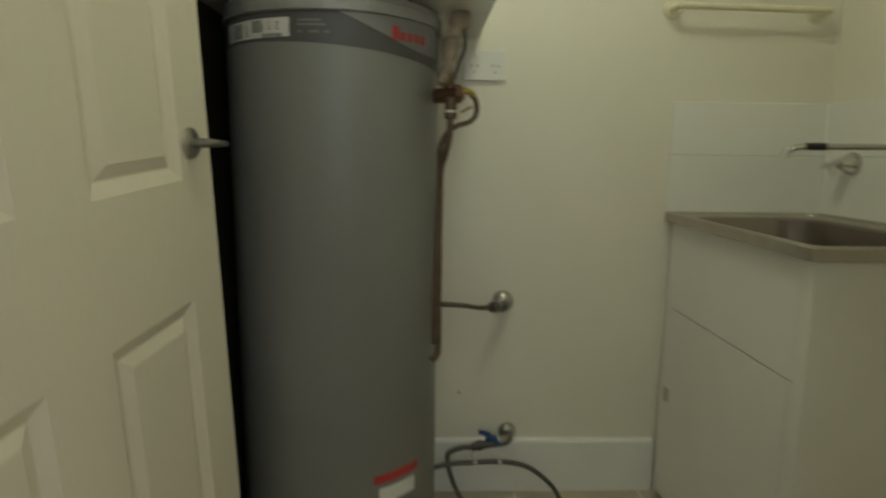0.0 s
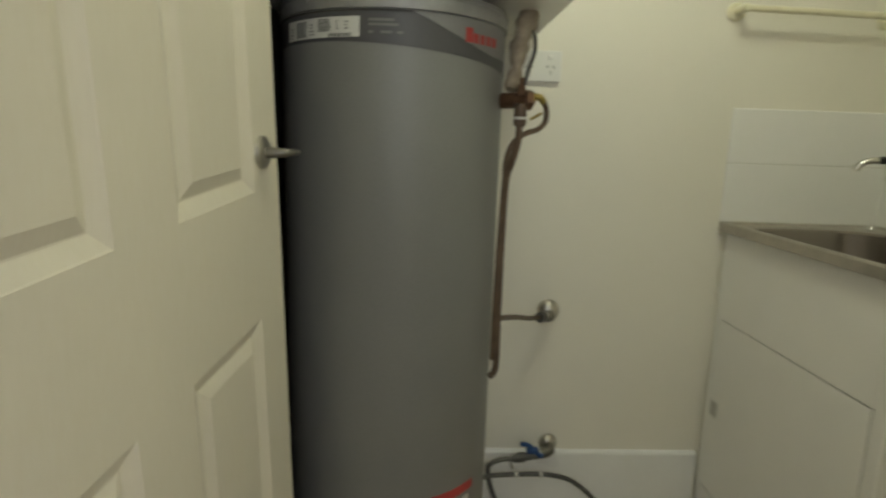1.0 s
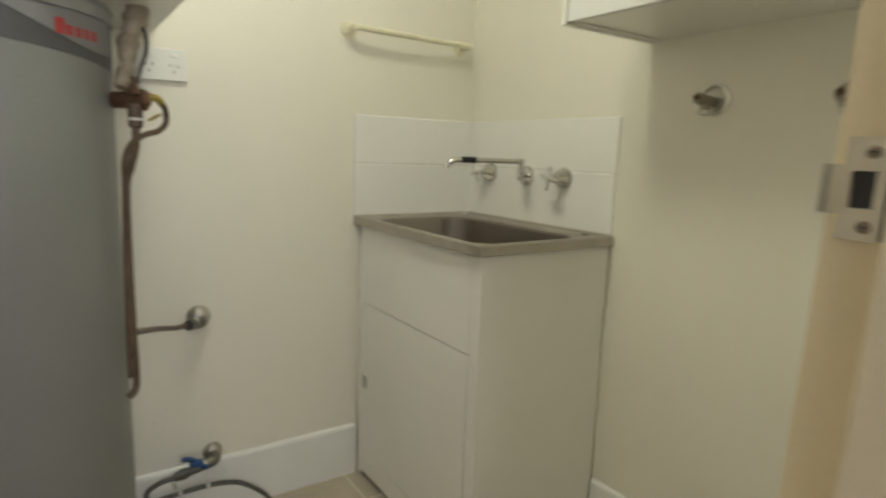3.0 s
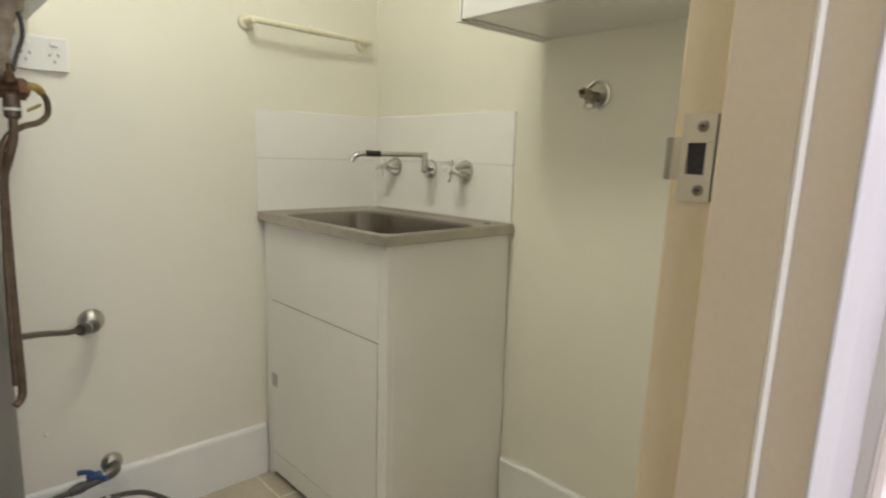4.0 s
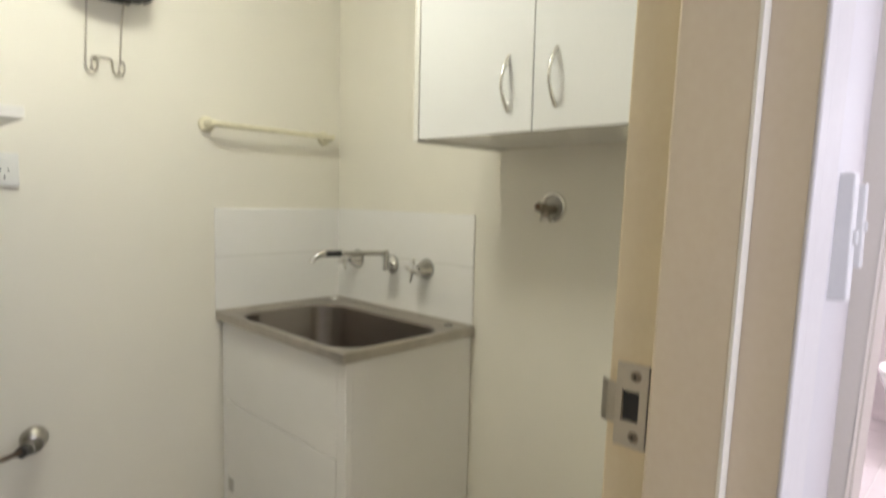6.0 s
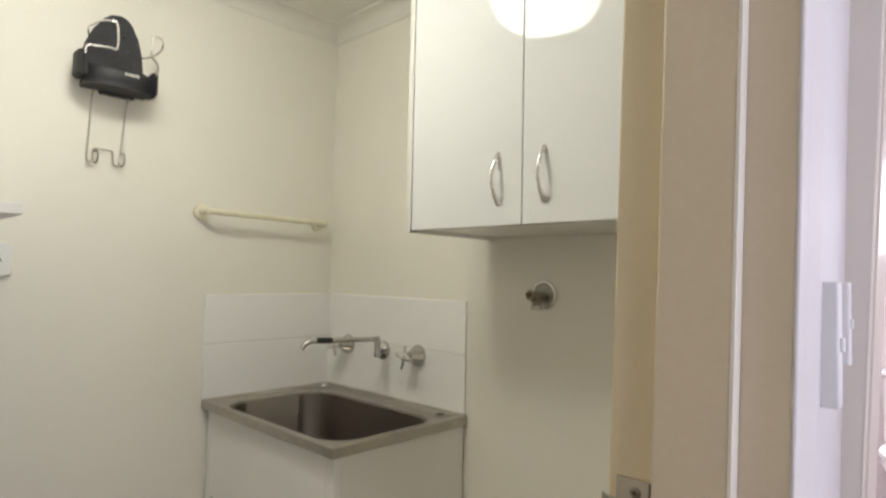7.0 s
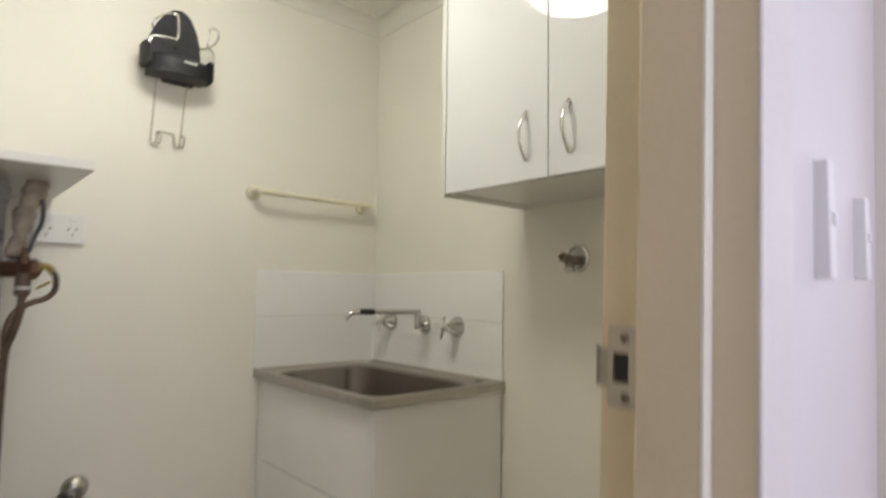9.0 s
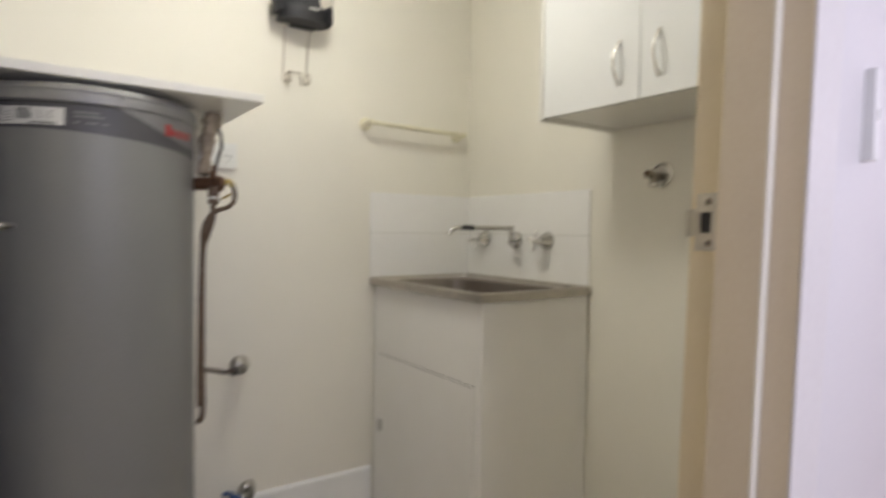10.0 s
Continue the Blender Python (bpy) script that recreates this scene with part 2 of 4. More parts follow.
def curved_patch(bm, centre, r, spans, thick=0.0009):
    """A thin decal on a round tank. spans: (degrees, z low, z high) along it."""
    cols = []
    for deg, z0, z1 in spans:
        a = radians(deg)
        d = Vector((math.cos(a), math.sin(a), 0))
        cols.append([bm.verts.new((centre[0] + d.x * q, centre[1] + d.y * q, z)) for q in (r - 0.001, r + thick) for z in (z0, z1)])
    for p, q in zip(cols, cols[1:]):
        bm.faces.new((p[2], q[2], q[3], p[3]))
        bm.faces.new((p[0], p[2], p[3], p[1])) if p is cols[0] else None
        bm.faces.new((p[1], p[3], q[3], q[1]))
        bm.faces.new((p[2], p[0], q[0], q[2]))
    p = cols[-1]
    bm.faces.new((p[2], p[0], p[1], p[3]))
    return bm


# ---------------------------------------------------------------- the large structure
XL, YF, ZC = -1.77, -1.555, 2.2          # laundry: left wall, front wall, ceiling
JX, HX = -0.805, -1.702                   # door jambs: latch side, hinge side
HALL_Z = 2.4


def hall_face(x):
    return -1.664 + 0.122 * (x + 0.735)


def out_of_plumb(bm):
    """The latch side of the doorway leans a little towards the hall as it rises."""
    for v in bm.verts:
        v.co.y -= 0.025 * (v.co.z - 1.2)
    return bm


bm = bmesh.new()
box(bm, (XL - 0.1, 0, 0), (0.1, 0.1, HALL_Z))
structure("wall_back", bm, M_WALL, "cream painted wall behind the water heater and tub", "wall")
bm = bmesh.new()
box(bm, (0, -1.565, 0), (0.1, 0, HALL_Z))
structure("wall_right", bm, M_WALL, "cream painted wall with the tub taps and upper cupboard", "wall")
bm = bmesh.new()
box(bm, (XL - 0.1, YF, 0), (XL, 0, HALL_Z))
structure("wall_left", bm, M_WALL, "cream painted wall beside the water heater", "wall")
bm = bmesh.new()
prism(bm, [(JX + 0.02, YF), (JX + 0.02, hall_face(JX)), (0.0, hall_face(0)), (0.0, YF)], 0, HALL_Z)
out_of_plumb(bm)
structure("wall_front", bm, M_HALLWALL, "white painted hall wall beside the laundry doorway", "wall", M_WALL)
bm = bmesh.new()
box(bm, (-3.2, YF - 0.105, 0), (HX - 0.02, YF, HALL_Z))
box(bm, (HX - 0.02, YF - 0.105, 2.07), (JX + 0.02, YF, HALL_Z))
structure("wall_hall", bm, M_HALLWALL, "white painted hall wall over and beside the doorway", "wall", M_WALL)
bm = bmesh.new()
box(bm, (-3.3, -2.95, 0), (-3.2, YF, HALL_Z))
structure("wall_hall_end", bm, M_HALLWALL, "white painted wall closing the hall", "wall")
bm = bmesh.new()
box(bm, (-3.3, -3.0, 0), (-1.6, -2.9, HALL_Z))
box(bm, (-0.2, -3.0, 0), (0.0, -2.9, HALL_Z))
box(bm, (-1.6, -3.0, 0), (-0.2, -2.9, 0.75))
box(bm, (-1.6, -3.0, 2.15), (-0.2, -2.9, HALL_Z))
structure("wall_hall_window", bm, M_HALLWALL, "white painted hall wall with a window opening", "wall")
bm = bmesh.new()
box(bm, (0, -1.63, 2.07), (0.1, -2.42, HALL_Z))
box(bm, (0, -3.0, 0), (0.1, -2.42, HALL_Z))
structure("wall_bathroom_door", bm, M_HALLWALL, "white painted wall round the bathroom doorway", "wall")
bm = bmesh.new()
box(bm, (0.1, -0.5, 0), (3.2, -0.4, HALL_Z))
box(bm, (0.1, -3.0, 0), (3.2, -2.9, HALL_Z))
structure("wall_bathroom_sides", bm, M_BATHTILE, "pale tiled bathroom side walls", "wall")
bm = bmesh.new()
box(bm, (3.0, -2.9, 0), (3.1, -0.5, 1.46))
box(bm, (3.0, -2.9, 1.95), (3.1, -0.5, HALL_Z))
box(bm, (3.0, -2.9, 1.46), (3.1, -2.1, 1.95))
box(bm, (3.0, -0.85, 1.46), (3.1, -0.5, 1.95))
structure("wall_bathroom_window", bm, M_BATHTILE, "pale bathroom wall with a high window opening", "wall")
structure("ceiling", boxed((XL - 0.1, YF, ZC), (0.1, 0.1, ZC + 0.1)), M_CEIL, "cream painted laundry ceiling", "ceiling")
structure("ceiling_hall", boxed((-3.3, -3.0, HALL_Z), (3.2, 0.1, HALL_Z + 0.1)), M_CEIL, "pale hall and bathroom ceiling", "ceiling")
structure("backdrop", boxed((3.6, -4.0, -1), (3.62, 1.0, 4)), M_SKYGLOW, "bright overcast sky outside the bathroom window", "sky")


def cornice(name, a, b, inward):
    """A cove moulding along the top of a wall."""
    a, b, n = Vector(a), Vector(b), Vector(inward)
    bm = bmesh.new()
    prof = [(0, 0), (0.004, 0), (0.006, 0.006)] + [(0.006 + 0.046 * (1 - math.cos(radians(10 * k))), 0.006 + 0.046 * math.sin(radians(10 * k))) for k in range(1, 9)] + [(0.056, 0.052), (0.056, 0.057), (0, 0.057)]
    rings = [[bm.verts.new(p + n * u + Vector((0, 0, ZC - 0.057 + w))) for u, w in prof] for p in (a, b)]
    for i in range(len(prof)):
        j = (i + 1) % len(prof)
        bm.faces.new((rings[0][i], rings[0][j], rings[1][j], rings[1][i]))
    bm.faces.new(rings[0])
    bm.faces.new(rings[1][::-1])
    return structure(name, bm, M_CORNICE, "cream painted cove cornice", "cornice")


cornice("trim_cornice_back", (XL, 0, 0), (0, 0, 0), (0, -1, 0))
cornice("trim_cornice_right", (0, -0.0005, 0), (0, YF, 0), (-1, 0, 0))
cornice("trim_cornice_left", (XL, -0.0005, 0), (XL, YF, 0), (1, 0, 0))


def skirting(name, a, b, inward, height=0.177):
    a, b, n = Vector(a), Vector(b), Vector(inward)
    prof = [(0.0005, 0), (0.015, 0), (0.015, height - 0.012), (0.0135, height - 0.006), (0.010, height - 0.002), (0.006, height), (0.0005, height)]
    bm = bmesh.new()
    rings = [[bm.verts.new(p + n * u + Vector((0, 0, w))) for u, w in prof] for p in (a, b)]
    for i in range(len(prof)):
        j = (i + 1) % len(prof)
        bm.faces.new((rings[0][i], rings[0][j], rings[1][j], rings[1][i]))
    bm.faces.new(rings[0])
    bm.faces.new(rings[1][::-1])
    return structure(name, bm, M_SKIRT, "white gloss painted skirting board", "skirting board")


skirting("baseboard_back", (XL, 0, 0), (-0.46, 0, 0), (0, -1, 0))
skirting("baseboard_right", (0, -0.672, 0), (0, YF, 0), (-1, 0, 0))
skirting("baseboard_left", (XL, -0.02, 0), (XL, YF, 0), (1, 0, 0))

# door frame of the laundry: jambs, planted stops, architraves
door_frame = thing("door_frame", (JX, -1.6, 0), "cream painted timber door frame with planted stops", "door frame", kind="structure")
part("jamb", out_of_plumb(boxed((JX, -1.575, 0), (JX + 0.02, -1.6705, 2.07), 0.002)), M_JAMB, door_frame)
part("rebate", out_of_plumb(boxed((JX, -1.532, 0), (JX + 0.02, -1.5748, 2.07), 0.0025)), M_AGED, door_frame, "yellowed paint in the door rebate")
part("jamb", boxed((HX - 0.02, -1.540, 0), (HX, -1.669, 2.07), 0.0025), M_JAMB, door_frame)
part("head_jamb", boxed((HX, -1.540, 2.045), (JX, -1.671, 2.07), 0.002), M_JAMB, door_frame)
part("door_stop", out_of_plumb(boxed((JX - 0.0145, -1.5745, 0), (JX - 0.0003, -1.634, 2.045), 0.003)), M_JAMB, door_frame)
part("door_stop", boxed((HX + 0.0003, -1.5745, 0), (HX + 0.0125, -1.634, 2.045), 0.003), M_JAMB, door_frame)
part("architrave", out_of_plumb(boxed((JX - 0.0006, -1.6725, 0), (JX + 0.068, -1.6682, 2.12), 0.002, 3)), M_TRIM, door_frame, "white painted architrave")
# hall light along the stop's edge, coloured in as a paler strip
part("stop_edge", out_of_plumb(boxed((JX - 0.0149, -1.6320, 0), (JX - 0.0004, -1.6352, 2.04), 0.0006)), M_LITEDGE, door_frame, "paler strip for the hall light on the stop edge")
part("architrave", boxed((HX - 0.072, -1.676, 0), (HX - 0.006, -1.64, 2.12), 0.005, 3), M_TRIM, door_frame, "white painted architrave")
part("architrave", out_of_plumb(boxed((JX + 0.004, -1.5315, 0), (JX + 0.07, -1.5545, 2.12), 0.004, 3)), M_JAMB, door_frame)

# strike plate on the latch jamb
strike = thing("strike_plate", (JX, -1.553, 1.093), "satin metal strike plate with two screws on the door jamb", "strike plate")
bm = bmesh.new()
SY0, SY1, SZ0, SZ1 = -1.5688, -1.5405, 1.0565, 1.1300
x1, x0 = JX - 0.0003, JX - 0.0022
box(bm, (x0, SY0, SZ0), (x1, SY1, 1.0795))
box(bm, (x0, SY0, 1.1060), (x1, SY1, SZ1))
box(bm, (x0, SY0, 1.0797), (x1, -1.5618, 1.1058))
box(bm, (x0, -1.5462, 1.0797), (x1, SY1, 1.1058))
part("plate", out_of_plumb(bm), M_NICKEL, strike)
lip = bmesh.new()
prism(lip, [(JX - 0.0022, -1.5403), (JX - 0.0004, -1.5403), (JX + 0.0002, -1.5335), (JX + 0.0022, -1.5285), (JX + 0.0062, -1.5250), (JX + 0.0052, -1.5235), (JX + 0.0006, -1.5271), (JX - 0.0014, -1.5325)], 1.0745, 1.1105)
part("lip", out_of_plumb(lip), M_NICKEL, strike)
# dark strip put in for the shadow between plate and stop
part("plate_gap_shade", out_of_plumb(boxed((JX - 0.0012, -1.5743, SZ0 + 0.001), (JX - 0.0001, -1.5690, SZ1 - 0.001))), M_HOLE, strike)
part("latch_recess", boxed((JX - 0.0004, -1.5640, 1.0755), (JX - 0.0001, -1.5440, 1.109)), M_HOLE, strike)
for zz in (1.0665, 1.1195):
    sc = part("screw", lathe(bmesh.new(), [(0, 0.0014), (0.0025, 0.0014), (0.0046, 0.0004), (0.005, 0)], (JX - 0.0022, -1.5555, zz), (-1, 0, 0), 16), M_SCREW, strike, smooth=True)
    bm = bmesh.new()
    box(bm, (JX - 0.0039, -1.5582, zz - 0.0006), (JX - 0.0034, -1.5528, zz + 0.0006))
    box(bm, (JX - 0.0040, -1.5561, zz - 0.0027), (JX - 0.0035, -1.5549, zz + 0.0027))
    part("cross_slot", bm, M_HOLE, sc)

# bathroom doorway: white frame at the end of the hall
bath_frame = thing("door_frame", (0, -1.62, 0), "grey-cream painted frame of the bathroom doorway", "door frame", kind="structure")


def leaning(bm):
    """The frame stands out of plumb: its inner edge leans as it rises."""
    for v in bm.verts:
        if v.co.y < -1.58:
            v.co.y -= 0.044 * (v.co.z - 1.224)
    return bm


part("jamb", leaning(boxed((0.0006, -1.5555, 0), (0.11, -1.620, 2.07), 0.001)), M_BATHFRAME, bath_frame)
part("jamb", boxed((-0.004, -2.44, 0), (0.11, -2.41, 2.07), 0.003), M_BATHFRAME, bath_frame)
part("architrave", leaning(boxed((-0.02, -1.5555, 0), (0.005, -1.616, 2.12), 0.004, 3)), M_BATHFRAME, bath_frame)
part("architrave", boxed((-0.02, -2.50, 0), (-0.0005, -2.43, 2.12), 0.004, 3), M_BATHFRAME, bath_frame)

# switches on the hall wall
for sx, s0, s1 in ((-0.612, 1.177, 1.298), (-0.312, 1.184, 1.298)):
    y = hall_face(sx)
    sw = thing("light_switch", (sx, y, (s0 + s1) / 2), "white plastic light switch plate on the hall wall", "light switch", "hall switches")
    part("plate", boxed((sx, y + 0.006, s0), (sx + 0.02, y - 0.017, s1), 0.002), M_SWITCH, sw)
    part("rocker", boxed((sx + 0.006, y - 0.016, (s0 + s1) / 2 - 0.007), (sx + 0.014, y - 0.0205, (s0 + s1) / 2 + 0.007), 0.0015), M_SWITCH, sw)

# ---------------------------------------------------------------- the open door
DV = Vector((0.1145, 0.9934, 0)).normalized()      # along the leaf, from hinge to latch
DN = Vector((DV.y, -DV.x, 0))                      # out of the face that is seen
D0 = Vector((-1.69, -1.54, 0))                     # hinge end of the face
DL = 0.92
SAG = 0.08            # the leaf hangs a little out of plumb


def door_point(u, w, z):
    du, dz = u - 0.82, z - 1.0
    return D0 + DV * (u - SAG * dz) + DN * w + Vector((0, 0, z + SAG * du))


def door_face(bm, u0, u1, z0, z1, side):
    """A raised and fielded panel set in a sunk moulding on one face."""
    w0 = 0.0 if side > 0 else -0.036
    rings = []
    for inset, depth in ((0, 0), (0.0015, -0.0012), (0.021, -0.0098), (0.0235, -0.0098), (0.043, -0.0018)):
        rings.append([bm.verts.new(door_point(u, w0 + side * depth, z)) for u, z in ((u0 + inset, z0 + inset), (u1 - inset, z0 + inset), (u1 - inset, z1 - inset), (u0 + inset, z1 - inset))])
    for p, q in zip(rings, rings[1:]):
        for k in range(4):
            bm.faces.new((p[k], p[(k + 1) % 4], q[(k + 1) % 4], q[k]))
    bm.faces.new(rings[-1])


door = thing("door", (D0.x, D0.y, 0.018), "cream painted six-panel door standing open into the laundry", "door")
US = (0, 0.239, 0.466, 0.588, 0.816, DL)
ZS = (0.09, 0.21, 0.804, 1.0145, 1.62, 1.735, 1.93, 2.035)
bm = bmesh.new()
for i in range(5):
    for j in range(7):
        if i in (1, 3) and j in (1, 3, 5):
            continue
        u0, u1, z0, z1 = US[i], US[i + 1], ZS[j], ZS[j + 1]
        for w in (0, -0.036):
            bm.faces.new([bm.verts.new(door_point(u, w, z)) for u, z in ((u0, z0), (u1, z0), (u1, z1), (u0, z1))])
for a, b in (((0, 0.09), (0, 2.035)), ((DL, 0.09), (DL, 2.035)), ((0, 0.09), (DL, 0.09)), ((0, 2.035), (DL, 2.035))):
    bm.faces.new([bm.verts.new(door_point(u, w, z)) for (u, z), w in ((a, 0), (b, 0), (b, -0.036), (a, -0.036))])
bmesh.ops.remove_doubles(bm, verts=bm.verts, dist=0.0002)
part("leaf", bm, M_DOOR, door)
for u0, u1 in ((US[1], US[2]), (US[3], US[4])):
    for z0, z1 in ((ZS[1], ZS[2]), (ZS[3], ZS[4]), (ZS[5], ZS[6])):
        bm = bmesh.new()
        door_face(bm, u0, u1, z0, z1, 1)
        door_face(bm, u0, u1, z0, z1, -1)
        part("panel", bm, M_DOOR, door)
hp = door_point(0.851, 0, 1.073)
handle = part("door_handle", lathe(bmesh.new(), [(0, 0.0095), (0.012, 0.0095), (0.021, 0.0085), (0.0255, 0.0055), (0.0265, 0.0005)], hp, DN, 28), M_DULLCHROME, door, "round dull chrome rose with a short lever", smooth=True)
bm = bmesh.new()
tube(bm, [hp + DN * 0.008, hp + DN * 0.024, hp + DN * 0.038 + DV * 0.004, hp + DN * 0.045 + DV * 0.018, hp + DN * 0.047 + DV * 0.04], 0.008, 14, radii=lambda s: 0.0095 - 0.0045 * s)
part("lever", bm, M_DARKMETAL, handle, smooth=True)
for zz in (0.3, 1.1, 1.8):
    part("hinge", rod(bmesh.new(), door_point(-0.006, 0.004, zz - 0.05), door_point(-0.006, 0.004, zz + 0.05), 0.006), M_NICKEL, door, "satin metal butt hinge", smooth=True)

# ---------------------------------------------------------------- water heater
TC, TR = (-1.402, -0.295), 0.241
heater = thing("water_heater", (TC[0], TC[1], 0), "tall grey cylindrical electric water heater standing on the floor", "water heater")
part("body", lathe(bmesh.new(), [(0, 0.02), (TR - 0.017, 0.02), (TR - 0.017, 0.045), (TR - 0.004, 0.05), (TR, 0.056), (TR, 1.3345), (0, 1.3345)], (TC[0], TC[1], 0), seg=96), M_TANK, heater, smooth=True)
part("base_ring", lathe(bmesh.new(), [(TR - 0.023, 0), (TR - 0.015, 0.002), (TR - 0.015, 0.024), (0.12, 0.024)], (TC[0], TC[1], 0), seg=64), M_BAND, heater, smooth=True)
part("lid", lathe(bmesh.new(), [(TR - 0.003, 1.3339), (TR + 0.0045, 1.3356), (TR + 0.0055, 1.3402), (TR + 0.0045, 1.3622), (TR + 0.001, 1.3703), (TR - 0.012, 1.3760), (0.16, 1.3840), (0, 1.3840)], (TC[0], TC[1], 0), seg=96), M_TANKRIM, heater, "dull metal lid with a rolled rim", smooth=True)
part("lid_seam", lathe(bmesh.new(), [(TR - 0.002, 1.3293), (TR + 0.0012, 1.3298), (TR + 0.0012, 1.3335), (TR - 0.002, 1.3340)], (TC[0], TC[1], 0), seg=96), M_SEAM, heater, "dark seam under the lid", smooth=True)
part("lid_bead", lathe(bmesh.new(), [(TR + 0.003, 1.3570), (TR + 0.0062, 1.3587), (TR + 0.0062, 1.3613), (TR + 0.003, 1.3628)], (TC[0], TC[1], 0), seg=96), M_TANKRIM, heater, smooth=True)


def wave(deg):
    """Lower edge of the dark band: high at the front, sweeping down to one side."""
    s = min(1, max(0, (deg + 125) / 115))
    return 1.2784 - 0.037 * s ** 1.6


part("band", curved_patch(bmesh.new(), TC, TR, [(d, wave(d), 1.3333) for d in range(-178, 25, 3)]), M_BAND, heater, "charcoal wave-shaped decal band")
part("swoosh", curved_patch(bmesh.new(), TC, TR + 0.0009, [(-80 + d, 1.3322 - 0.060 * math.sin(min(1, d / 52) * math.pi / 2) ** 1.1, 1.3327) for d in range(0, 66, 2)]), M_SWOOSH, heater, "silver swoosh decal")
bm = bmesh.new()
for k, (w, h) in enumerate(((4.2, 0.0265), (3.4, 0.0175), (3.2, 0.0175), (3.2, 0.0175), (4.0, 0.0175))):
    d0 = -54 + k * 4.7
    curved_patch(bm, TC, TR + 0.0018, [(d0, 1.2900, 1.2900 + h), (d0 + w / 2, 1.2900, 1.2900 + h), (d0 + w, 1.2900, 1.2900 + h)], 0.0006)
part("logo", bm, M_RED, heater, "red maker's mark as plain bars")
label = part("label", curved_patch(bmesh.new(), TC, TR + 0.0009, [(d, 1.2848, 1.3206) for d in range(-147, -102, 2)], 0.0006), M_LABEL, heater, "white data label")
bm = bmesh.new()
rnd = random.Random(4)
for d0, d1, z0, z1, n in ((-144, -142, 1.2883, 1.3114, 4), (-139, -131, 1.2883, 1.3171, 9), (-129, -126, 1.2906, 1.3137, 4), (-124, -116.5, 1.2952, 1.3183, 8), (-114, -112.5, 1.2987, 1.3160, 4), (-110, -108, 1.2987, 1.3160, 3)):
    for k in range(n):
        zz = z0 + (z1 - z0) * k / n
        e = d1 - rnd.random() * 1.4
        curved_patch(bm, TC, TR + 0.0016, [(d0, zz, zz + 0.0021), ((d0 + e) / 2, zz, zz + 0.0021), (e, zz, zz + 0.0021)], 0.0003)
for k in range(12):
    d0 = -118 + k * 0.95
    curved_patch(bm, TC, TR + 0.0016, [(d0, 1.2854, 1.2917), (d0 + 0.5 + 0.25 * (k % 2), 1.2854, 1.2917)], 0.0003)
part("print", bm, M_PRINT, label)
bm = bmesh.new()
for d0, d1, zz in ((-99, -88, 1.3125), (-99, -86, 1.3044), (-99, -84, 1.2912)):
    curved_patch(bm, TC, TR + 0.0009, [(d0, zz, zz + 0.0046), ((d0 + d1) / 2, zz, zz + 0.0046), (d1, zz, zz + 0.0046)], 0.0004)
part("small_print", bm, M_PALEPRINT, heater)
part("warning_label", curved_patch(bmesh.new(), TC, TR, [(d, 0.325, 0.346) for d in range(-65, -33, 2)]), M_RED, heater, "red warning sticker")
part("lower_label", curved_patch(bmesh.new(), TC, TR, [(d, 0.276, 0.313) for d in range(-62, -36, 2)]), M_LABEL, heater, "pale paper sticker")
for dg in (-78, -30, -130):
    a = radians(dg)
    p = Vector((TC[0] + (TR + 0.004) * math.cos(a), TC[1] + (TR + 0.004) * math.sin(a), 1.3529))
    part("screw", lathe(bmesh.new(), [(0, 0.003), (0.003, 0.0025), (0.0045, 0)], p, (math.cos(a), math.sin(a), 0), 12), M_TANKRIM, heater, smooth=True)

# pressure valve and copper drain beside the tank
tp = thing("relief_valve", (-1.134, -0.42, 1.19), "brown bronze pressure relief valve on the side of the water heater", "valve")
part("body", rod(bmesh.new(), (-1.176, -0.352, 1.192), (-1.112, -0.418, 1.192), 0.0165), M_BRONZE, tp, smooth=True)
part("hex_nut", lathe(bmesh.new(), [(0, 0), (0.021, 0), (0.021, 0.014), (0, 0.014)], (-1.128, -0.418, 1.192), (1, 0.18, 0), 6), M_BRONZE, tp)
part("bonnet", rod(bmesh.new(), (-1.136, -0.42, 1.2), (-1.136, -0.42, 1.222), 0.011, 0.008), M_BRONZE, tp, smooth=True)
part("stem", rod(bmesh.new(), (-1.136, -0.42, 1.22), (-1.136, -0.42, 1.236), 0.0045), M_BRONZE, tp, smooth=True)
part("outlet", rod(bmesh.new(), (-1.136, -0.42, 1.185), (-1.136, -0.42, 1.137), 0.0135), M_COPPER, tp, smooth=True)
part("seal_ring", rod(bmesh.new(), (-1.136, -0.42, 1.152), (-1.136, -0.42, 1.156), 0.0152), M_LABEL, tp, "pale thread tape", smooth=True)
part("easing_lever", tube(bmesh.new(), [(-1.112, -0.418, 1.199), (-1.095, -0.412, 1.197), (-1.086, -0.408, 1.188)], 0.0075), M_BRASS, tp, "brass easing lever", smooth=True)
part("lever_tip", rod(bmesh.new(), (-1.112, -0.41, 1.153), (-1.088, -0.404, 1.167), 0.003), M_BRASS, tp, smooth=True)
drain = thing("drain_pipe", (-1.155, -0.4, 0.58), "thin brown copper drain pipe hanging beside the water heater", "pipe")
part("pipe", tube(bmesh.new(), [(-1.136, -0.42, 1.14), (-1.138, -0.415, 1.10), (-1.147, -0.405, 1.06), (-1.156, -0.398, 1.02), (-1.158, -0.396, 0.9), (-1.158, -0.396, 0.75), (-1.157, -0.398, 0.62), (-1.161, -0.404, 0.592), (-1.172, -0.412, 0.582)], 0.0075, 12), M_COPPER, drain, smooth=True)
